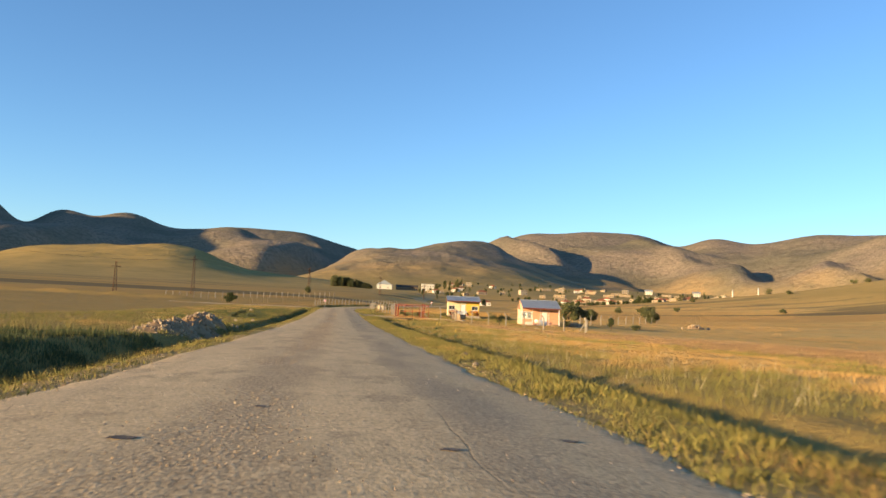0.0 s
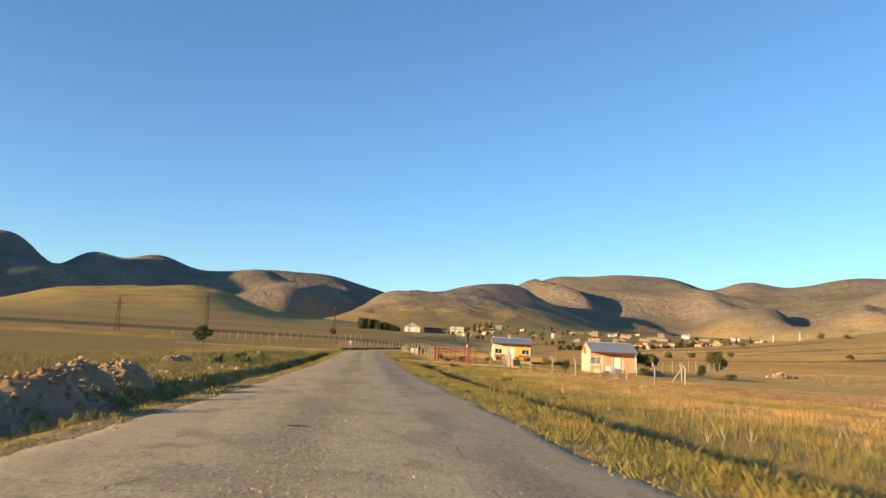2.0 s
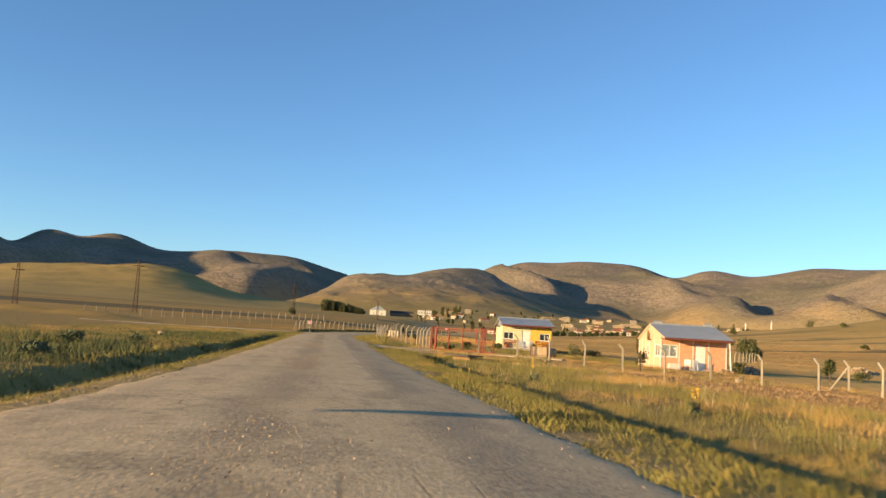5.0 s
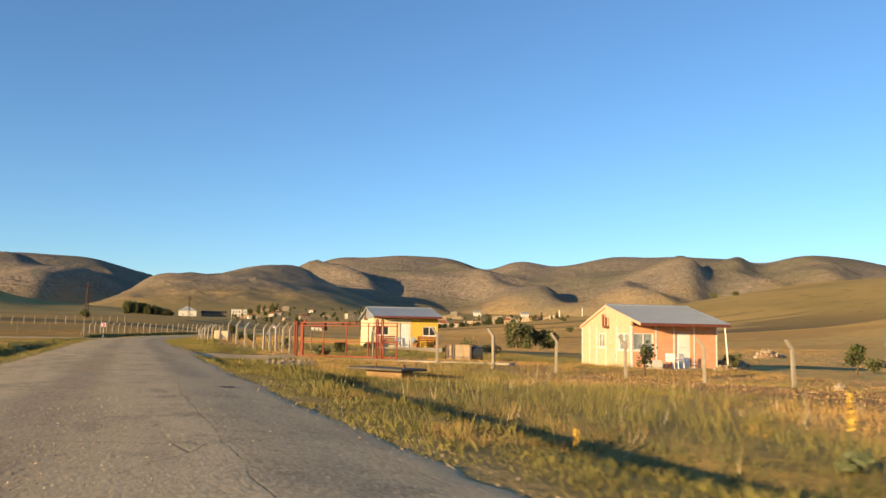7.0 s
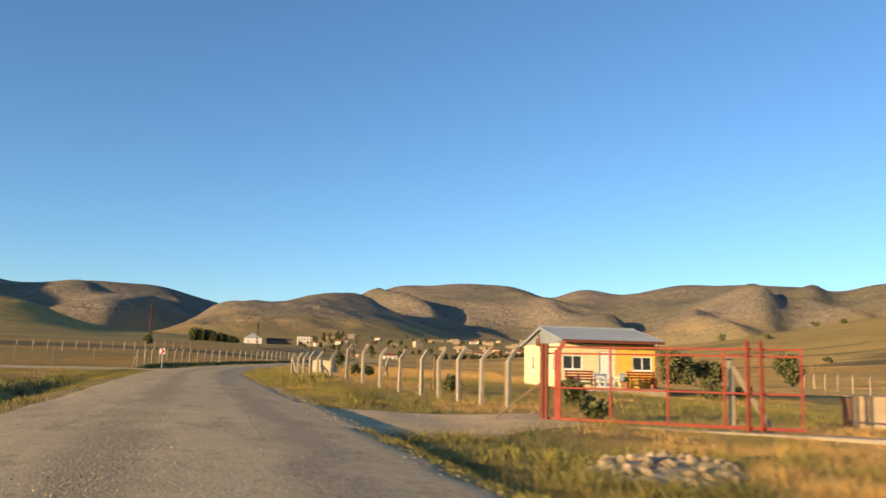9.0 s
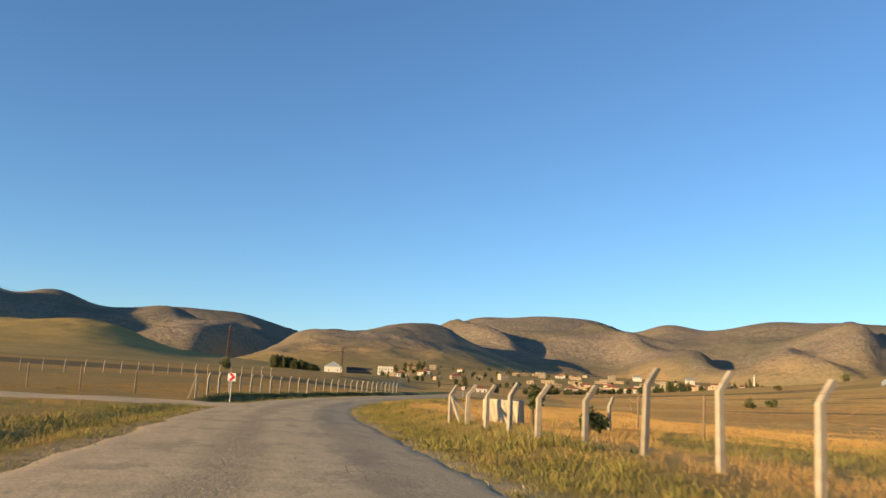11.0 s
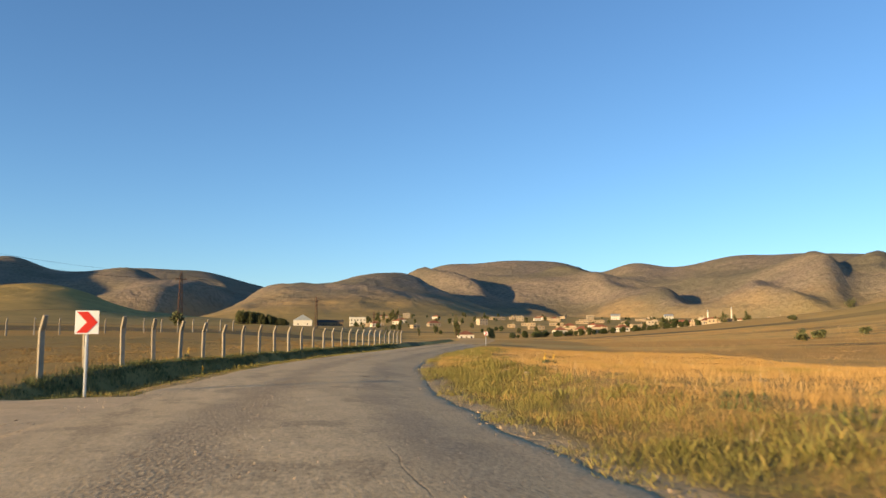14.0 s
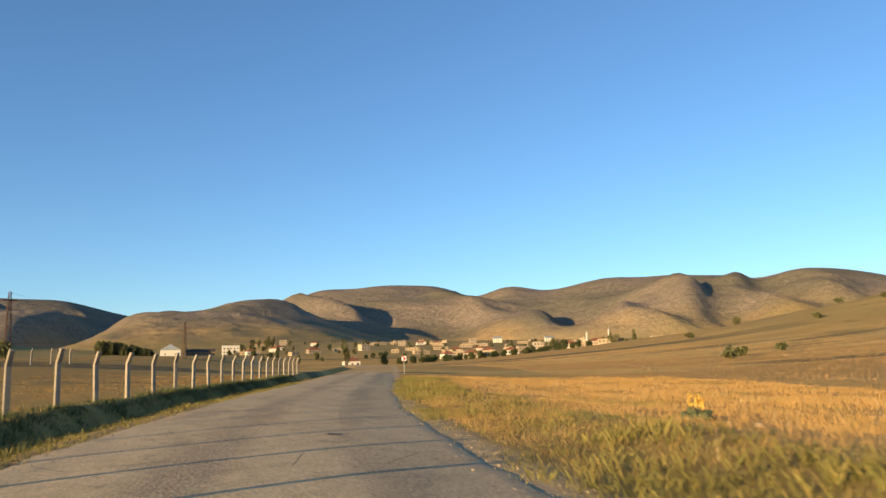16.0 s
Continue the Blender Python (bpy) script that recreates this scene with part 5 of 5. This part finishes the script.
KINDS = [far_tree(9, 2.6, "dark green round-crowned village tree", LEAF_DARK, 420, 0.5, 61, "tree"),
         far_tree(12, 1.6, "tall narrow dark poplar tree in the village", LEAF_DARK, 420, 0.45, 62, "poplar"),
         far_tree(6, 2.8, "broad olive-green garden tree", LEAF, 360, 0.5, 63, "tree"),
         far_tree(10, 2.2, "dark pointed conifer tree", LEAF_DARK, 420, 0.45, 64, "conifer")]
placed = set()


def put_tree(kind, x, y, s):
    m = at(x, y, vr.uniform(0, 360)) @ Matrix.Scale(s, 4)
    if kind not in placed:
        placed.add(kind)
        KINDS[kind].matrix_basis = m
    else:
        c = copy_thing(KINDS[kind], m)
        c.scale = (s, s, s)


for k in range(150):
    b, d = vr.uniform(9, 37), vr.uniform(400, 930)
    put_tree(vr.choice((0, 0, 1, 2, 2)), 8 + d * math.sin(radians(b)), 190 + d * math.cos(radians(b)), vr.uniform(0.28, 0.68))
for k in range(44):                      # hedge below the near houses
    b, d = 20.5 + 13 * k / 44 + vr.uniform(-0.3, 0.3), 385 + vr.uniform(-12, 12)
    put_tree(2, 8 + d * math.sin(radians(b)), 190 + d * math.cos(radians(b)), vr.uniform(0.35, 0.7))
for x, y, kind, s in ((222, 545, 0, 0.9), (236, 560, 2, 1.0), (72, 400, 1, 0.6), (84, 405, 0, 0.5), (150, 930, 3, 1.0), (156, 935, 3, 0.9), (163, 930, 3, 1.1), (142, 940, 3, 0.8), (170, 940, 1, 0.9)):
    put_tree(kind, x, y, s)
for k in range(110):                      # pine grove on the farm knoll; most trees stand in for its shaded face
    u = vr.random()
    put_tree(3, 22 + 42 * u, 884 + vr.uniform(-9, 9), (1.3 - 0.75 * u) * vr.uniform(0.5, 1.15))


# ---------------------------------------------------------------- tracks, seams and loose gravel on and beside the road
def gravel_material():
    m = Mat("track_gravel", 0.95)
    m.b.inputs["Specular IOR Level"].default_value = 0.06
    mid, fine = m.noise(1.2, 5), m.noise(18, 4)
    col = m.mix(m.ramp(mid, 0.4, 0.65), (0.76, 0.54, 0.29), (0.58, 0.41, 0.22))
    col = m.mix(0.45, col, m.mix(m.ramp(fine, 0.3, 0.7), (0.30, 0.21, 0.115), (0.70, 0.50, 0.29)))
    m.color(col)
    m.bump(mid, 0.2, 0.03)
    m.bump(fine, 0.3, 0.015)
    return m.m


TRACK = gravel_material()


def track(name, xa, xb, ya, yb, label, skew=0.0):
    xs, ys = np.arange(xa, xb, 0.3), np.linspace(0, 1, 26)
    X, V = np.meshgrid(xs, ys)
    f = (X - xa) / (xb - xa)
    lo, hi = ya[0] + (ya[1] - ya[0]) * f + 0.5 * fbm(X / 1.5, X * 0, 71, 2), yb[0] + (yb[1] - yb[0]) * f + 0.5 * fbm(X / 1.5, X * 0, 73, 2)
    Y = lo + (hi - lo) * V
    Z = land(X, Y) + 0.03 - 0.06 * (np.abs(V * 2 - 1) > 0.97)
    ob = mesh_grid(name, X, Y, Z, TRACK)
    tagged(ob, label, "track", kind="structure")
    return ob


track("pavement", 5.4, 12.9, (123.8, 127.0), (133.0, 129.8), "pale gravel apron leading to the yard gate")
track("pavement", -30.0, 4.4, (183.6, 178.0), (185.6, 187.0), "pale gravel side track joining the road")


TAR = plain("dark_tar", (0.13, 0.105, 0.08), 0.85, vary=0.4, scale=2.0, grain=30, bump=0.5)


def pothole(x, y, rx, ry_, seed):
    n = 20
    rng = random.Random(seed)
    bm = bmesh.new()
    z = float(road_z(y)) + 0.030 + float(crown(x - float(road_x(y)), y)) + 0.012 * float(fbm(np.array(x / 1.5), np.array(y / 2.5), 61, 3))
    c = bm.verts.new((x, y, z - 0.004))
    ring = []
    for k in range(n):
        a = 2 * math.pi * k / n
        q = rng.uniform(0.7, 1.15)
        ring.append(bm.verts.new((x + rx * q * math.cos(a), y + ry_ * q * math.sin(a), z)))
    for k in range(n):
        bm.faces.new((c, ring[k], ring[(k + 1) % n]))
    part("pothole", bm, TAR, road, "shallow dark pothole")


for k, (x, y, a, b) in enumerate(((-1.65, 11.4, 0.06, 0.10), (0.0, 8.6, 0.10, 0.07), (1.25, 9.5, 0.12, 0.08), (-0.97, 37.1, 0.18, 0.14), (4.35, 100.4, 0.3, 0.2), (9.35, 193.4, 0.17, 0.22),
                                   (-2.6, 9.0, 0.12, 0.1), (7.3, 196.0, 0.12, 0.1), (7.7, 196.5, 0.1, 0.16), (8.0, 195.7, 0.14, 0.1), (11.9, 204.8, 0.12, 0.3))):
    pothole(x, y, a, b, k)


def scatter_stones(name, X, Y, Z, size, mat, label, seed):
    """Loose chips as small uneven tetrahedra in one mesh."""
    rng = np.random.default_rng(seed)
    n = len(X)
    base = rng.normal(size=(n, 4, 3))
    base /= np.linalg.norm(base, axis=2)[..., None]
    v = base * (size * rng.uniform(0.5, 1.6, (n, 1, 1))) * np.array([1, 1, 0.7])
    v += np.stack([X, Y, Z], -1)[:, None]
    i = np.arange(n)[:, None, None] * 4
    f = i + np.array([[0, 1, 2], [0, 2, 3], [0, 3, 1], [1, 3, 2]])
    me = bpy.data.meshes.new(name)
    me.from_pydata(v.reshape(-1, 3).tolist(), [], f.reshape(-1, 3).tolist())
    me.materials.append(mat)
    ob = new(name, me)
    tagged(ob, label, "soil" if "soil" in name else "gravel", kind="stuff")
    return ob


def chip_material():
    m = Mat("loose_chips", 0.9)
    m.color(m.mix(m.island(), (0.46, 0.34, 0.22), (0.16, 0.12, 0.08)))
    return m.m


CHIP = chip_material()
rng = np.random.default_rng(5)
n = 34000
gy = np.concatenate([rng.uniform(4, 122, 27000), rng.uniform(122, 215, 7000)])
gd = np.clip(rng.normal(-0.5, 0.45, n), -3.1, 3.1)
some = rng.random(n) < 0.18
gd[some] = rng.uniform(-3.2, 3.2, some.sum())
gx = road_x(gy) + gd
keep = fbm(gx / 2.0, gy / 5.0, 81, 3) > -0.15
gx, gy, gd = gx[keep], gy[keep], gd[keep]
gz = road_z(gy) + 0.027 + crown(gd, gy) + 0.012 * fbm(gx / 1.5, gy / 2.5, 61, 3)
scatter_stones("gravel", gx, gy, gz + 0.002, 0.0105, CHIP, "loose pale stone chips strewn over the worn road", 6)
n = 1800
ay = rng.uniform(125, 133, n)
ax = rng.uniform(5.6, 12.8, n)
scatter_stones("gravel", ax, ay, land(ax, ay) + 0.035, 0.02, CHIP, "loose pale stone chips on the gate apron", 7)
n = 64000
cy = rng.uniform(38, 121, n)
cx = road_x(cy) + rng.uniform(12, 62, n)
keep = rng.random(n) < tilled(cx, cy)
CLOD = blade_material("soil_clods", (0.62, 0.37, 0.15), (0.72, 0.45, 0.19), (0.46, 0.27, 0.11))
scatter_stones("soil_clods", cx[keep], cy[keep], land(cx[keep], cy[keep]) + 0.005, 0.036, CLOD, "orange-brown clods of the tilled strip", 9)
n = 6000
ey = rng.uniform(4, 230, n)
eside = rng.choice((-1, 1), n)
ed = eside * (HALF + rng.normal(0.05, 0.22, n))
ex = road_x(ey) + ed
scatter_stones("gravel", ex, ey, land(ex, ey) + 0.03, 0.022, CHIP, "loose stone chips along the crumbling road edge", 8)


# ---------------------------------------------------------------- grass
STRAW = blade_material("straw_blades", (0.42, 0.245, 0.075), (0.53, 0.325, 0.11), (0.29, 0.18, 0.056))
GREEN = blade_material("green_blades", (0.155, 0.145, 0.036), (0.23, 0.195, 0.05), (0.34, 0.235, 0.066))
GOLD = blade_material("golden_stubble", (0.50, 0.27, 0.07), (0.58, 0.325, 0.095), (0.40, 0.225, 0.06))
BROWN = blade_material("brown_blades", (0.29, 0.17, 0.05), (0.22, 0.135, 0.04), (0.36, 0.215, 0.065))
WEED = blade_material("weed_leaves", (0.05, 0.065, 0.022), (0.10, 0.115, 0.04), (0.14, 0.14, 0.055))


def grass(name, X, Y, blades, height, width, mat, label, seed, spread=0.10, sink=0.02, bent=False):
    """Tufts of leaning blades at the given spots, all in one mesh."""
    rng = np.random.default_rng(seed)
    n = len(X) * blades
    bx = np.repeat(X, blades) + rng.normal(0, spread, n)
    by = np.repeat(Y, blades) + rng.normal(0, spread, n)
    bz = land(bx, by) - sink
    h = np.repeat(height, blades) * rng.uniform(0.45, 1.15, n)
    w = np.repeat(width, blades) * rng.uniform(0.6, 1.3, n)
    a = rng.uniform(0, 2 * np.pi, n)
    lean = rng.uniform(0.05, 0.7, n) * h
    la = rng.uniform(0, 2 * np.pi, n)
    dx, dy = np.cos(a) * w, np.sin(a) * w
    lx, ly = np.cos(la) * lean, np.sin(la) * lean
    rows = [np.stack([bx - dx, by - dy, bz], -1), np.stack([bx + dx, by + dy, bz], -1)]
    if bent:
        rows += [np.stack([bx + dx * 0.6 + lx * 0.4, by + dy * 0.6 + ly * 0.4, bz + h * 0.6], -1)]
    rows += [np.stack([bx + lx, by + ly, bz + h], -1)]
    c = len(rows)
    v = np.stack(rows, 1).astype(np.float32)
    me = bpy.data.meshes.new(name)
    me.vertices.add(c * n)
    me.vertices.foreach_set("co", v.ravel())
    me.loops.add(c * n)
    me.loops.foreach_set("vertex_index", np.arange(c * n, dtype=np.int32))
    me.polygons.add(n)
    me.polygons.foreach_set("loop_start", np.arange(0, c * n, c, dtype=np.int32))
    me.update()
    me.materials.append(mat)
    ob = new(name, me)
    tagged(ob, label, "grass", kind="stuff")
    return ob


def bare(x, y):
    """True where no grass grows: the gate apron and the side track."""
    d = x - road_x(y)
    apron = (x > 5) & (x < 12.6) & (y > 124.4 + 0.4 * (x - 5.4)) & (y < 133 - 0.45 * (x - 5.4))
    f = (x + 30) / 34.4
    side = (d < -2.6) & (f > 0) & (y > 183.4 - 5.0 * f) & (y < 185.6 + 1.2 * f)
    return apron | side


def spots(n, s0, s1, sgn, y0, y1, seed, power=1.5):
    rng = np.random.default_rng(seed)
    s = s0 + (s1 - s0) * rng.random(n) ** power
    y = rng.uniform(y0, y1, n)
    x = road_x(y) + sgn * (HALF + s)
    ok = ~bare(x, y) & (rng.random(n) > 0.9 * tilled(x, y)) & (fbm(x / 0.8, y / 0.8, 33, 2) + 0.35 * fbm(x / 3.5, y / 3.5, 35, 2) > -0.40 - 0.5 * (s > 20))
    return x[ok], y[ok], s[ok]


def tall(x, y, seed):
    big = 0.72 + 0.75 * fbm(x / 2.2, y / 2.2, seed, 3)
    return np.clip(big * (0.95 + 0.75 * fbm(x / 0.55, y / 0.55, seed + 40, 2)), 0.18, 1.9)


for sgn, tag in ((1, 91), (-1, 95)):
    # short greenish verge
    x, y, s = spots(26000 if sgn > 0 else 15000, 0.0, 3.4, sgn, 3, 250, tag, 1.7)
    k = ((sgn > 0) & ((y < 122) | (s > 0.10 + 0.35 * fbm(x / 0.8, y / 1.3, 29, 2)))) | ((sgn < 0) & ((y < 182) | (s < 1.1)))
    x, y, s = x[k], y[k], s[k]
    grass("verge_grass", x, y, 8, (0.12 + 0.10 * np.clip(s, 0, 2) / 2) * tall(x, y, 5), 0.003 + 0.002 * s / 3, GREEN, "short green and yellowing grass on the road verge", tag, bent=True)
    # straw among it and beyond
    reach = 30 if sgn > 0 else 18
    x, y, s = spots(92000 if sgn > 0 else 34000, 0.8, reach, sgn, 3, 260, tag + 1, 1.6)
    if sgn > 0:
        # a green belt by the road, wider before the cabins
        belt = 9.5 - 5.9 * smooth(110, 165, y)
        dry = 1.0 * fbm(x / 3.0, y / 4.0, 15, 4) + 0.5 * (smooth(0.3, 1.5, s / belt) - 0.5)
        dry = dry + 0.22 * smooth(135, 170, y)
        dry = dry - 0.6 * (y > 127) * (y < 166) * smooth(7, 9, s)
    else:
        dry = fbm(x / 4.0, y / 6.0, 15, 3) - 0.3
    plot = (sgn < 0) & (y > 176) & (s > 2.6)
    ditch = (sgn < 0) & (y > 182) & (s > 1.5) & (s < 2.4)
    k = (dry > -0.05) & ~plot & ~ditch
    low = 0.55 + 0.45 * (1 - smooth(9, 16, s) * (1 - smooth(112, 120, y)))
    grass("dry_grass", x[k], y[k], 8, (0.19 + 0.10 * np.clip(s[k] - 2, 0, 6) / 6) * (low * tall(x, y, 6))[k], 0.0022 + 0.0055 * np.clip(s[k] / 14, 0, 1), STRAW, "tall golden dry grass in the field beside the road", tag + 1, 0.15)
    k = (dry < 0.12) & ~plot & ~ditch
    grass("field_grass", x[k], y[k], 8, (0.24 + 0.12 * smooth(2, 5, s[k]) * (1 - smooth(110, 150, y[k]))) * tall(x[k], y[k], 8), 0.0024 + 0.0052 * np.clip(s[k] / 14, 0, 1), GREEN, "olive green grass patches in the field beside the road", tag + 2, 0.15)
    if sgn < 0:
        grass("dry_grass", x[plot], y[plot], 8, 0.12 * tall(x[plot], y[plot], 6), 0.008 + 0.008 * np.clip(s[plot] / 14, 0, 1), BROWN, "short brown dry grass in the fenced plot", tag + 5, 0.15)
    # dark weeds along the ditch
    near = 2.9 if sgn > 0 else 2.0
    x, y, s = spots(3200, near - 0.9, near + 1.6, sgn, 3, 250, tag + 3, 1.0)
    k = (fbm(x / 5.0, y / 9.0, 17, 2) > -0.1) & ((sgn < 0) | ((sgn > 0) & ((y < 125) | (s > 3.2))))
    grass("ditch_weeds", x[k], y[k], 10, (0.26 - 0.10 * (y[k] > 182)) * tall(x[k], y[k], 9), 0.014 + 0 * x[k], WEED, "dark green weeds growing along the ditch", tag + 4, 0.12)
# the open field further out, and the pasture across the road
x, y, s = spots(90000, 20, 230, 1, 20, 400, 121, 1.3)
k = ~((y > 126) & (y < 166) & (s < 40)) & (s < 120 + 60 * fbm(x / 40, y / 40, 47, 2))
x, y, s = x[k], y[k], s[k]
grass("dry_grass", x, y, 3, (0.11 + 0.09 * smooth(115, 170, y)) * tall(x, y, 6), 0.010 + 0.026 * np.clip((s - 22) / 100, 0, 1), GOLD, "golden stubble over the open field", 122, 0.3)
x, y, s = spots(9000, 15, 60, -1, 30, 300, 123, 1.2)
grass("field_grass", x, y, 4, 0.11 * tall(x, y, 6), 0.02 + 0.02 * np.clip((s - 15) / 60, 0, 1), BROWN, "short yellowing pasture grass across the field", 124, 0.3)
x, y, s = spots(2600, 2.2, 9.0, 1, 108, 122, 117, 1.0)
k = fbm(x / 1.6, y / 1.6, 37, 3) > 0.0
grass("field_grass", x[~k], y[~k], 9, 0.36 * tall(x[~k], y[~k], 8), 0.006 + 0 * x[~k], GREEN, "tall green grass before the gate", 118, 0.15)
grass("dry_grass", x[k], y[k], 9, 0.34 * tall(x[k], y[k], 8), 0.005 + 0 * x[k], STRAW, "tall straw-coloured grass before the gate", 119, 0.15)
x, y, s = spots(5200, 0.9, 3.1, -1, 183, 262, 115, 1.0)
grass("ditch_weeds", x, y, 10, 0.22 * tall(x, y, 10), 0.009 + 0 * x, WEED, "dark weeds on the ditch bank below the fence", 116, 0.12)
x, y, s = spots(3000, 2.4, 9.0, -1, 6, 34, 111, 1.0)
grass("ditch_weeds", x, y, 12, 0.36 * tall(x, y, 10), 0.017 + 0 * x, WEED, "dark green weeds filling the deep ditch", 112, 0.15)
x, y, s = spots(1800, 2.0, 11.0, -1, 74, 130, 113, 1.0)
k = fbm(x / 6.0, y / 6.0, 19, 2) > 0.0
grass("ditch_weeds", x[k], y[k], 12, 0.4 * tall(x[k], y[k], 10), 0.018 + 0 * x[k], WEED, "dark green weeds in the roadside hollow", 114, 0.18)


PALE_STALK = blade_material("pale_stalks", (0.50, 0.40, 0.24), (0.60, 0.49, 0.30), (0.40, 0.31, 0.17))
x, y, s = spots(700, 2.2, 15, 1, 10, 118, 131, 1.0)
grass("dry_stalks", x, y, 3, 0.62 * tall(x, y, 12), 0.007 + 0 * x, PALE_STALK, "pale dry thistle stalks standing in the grass", 132, 0.05)
x, y, s = spots(500, 1.5, 24, 1, 140, 240, 133, 1.0)
grass("dry_stalks", x, y, 3, 0.45 * tall(x, y, 12), 0.007 + 0 * x, PALE_STALK, "pale dry thistle stalks standing in the grass", 134, 0.05)


def mullein(m, h, seed):
    """A tall flowering stalk."""
    t = thing("mullein_plant", m, "tall mullein stalk with yellow flowers in dry grass", "plant", "mullein plants")
    rng = random.Random(seed)
    bm = bmesh.new()
    rod(bm, (0, 0, -0.05), (0.03, 0.02, h), 0.014, 0.006, 6)
    part("stem", bm, LEAF_GREY, t)
    leaves(t, 26, (0, 0, h * 0.12), (0.22, 0.22, 0.14), 0.11, LEAF_GREY, "leaf_rosette", seed, 0.3, 5)
    leaves(t, 90, (0.02, 0.01, h * 0.72), (0.06, 0.06, h * 0.3), 0.028, YELLOW, "flower_spike", seed + 1, 0.2, 9)


for k, (x, y, h) in enumerate(((9.9, 89.8, 0.95), (10.4, 77.0, 0.7), (10.9, 78.2, 0.6), (19.8, 204.8, 0.55), (20.4, 205.3, 0.5), (19.4, 204.0, 0.45), (7.9, 92.5, 0.6), (8.4, 56.0, 0.7), (3.8, 209.0, 0.5), (4.6, 199.0, 0.5))):
    mullein(at(x, y, k * 50), h, 200 + k)
for k, (x, y, h, r) in enumerate(((-7.5, 77.0, 0.55, 0.5), (-6.5, 83.0, 0.5, 0.5), (-8.0, 93.0, 0.6, 0.6), (-6.9, 100.0, 0.5, 0.5))):
    near_tree(x, y, h, r, "low grey-green wild shrub in roadside grass", 70 + k, LEAF_GREY, 420, 0.07, 0.1, "shrub", "shrub", "roadside shrubs")
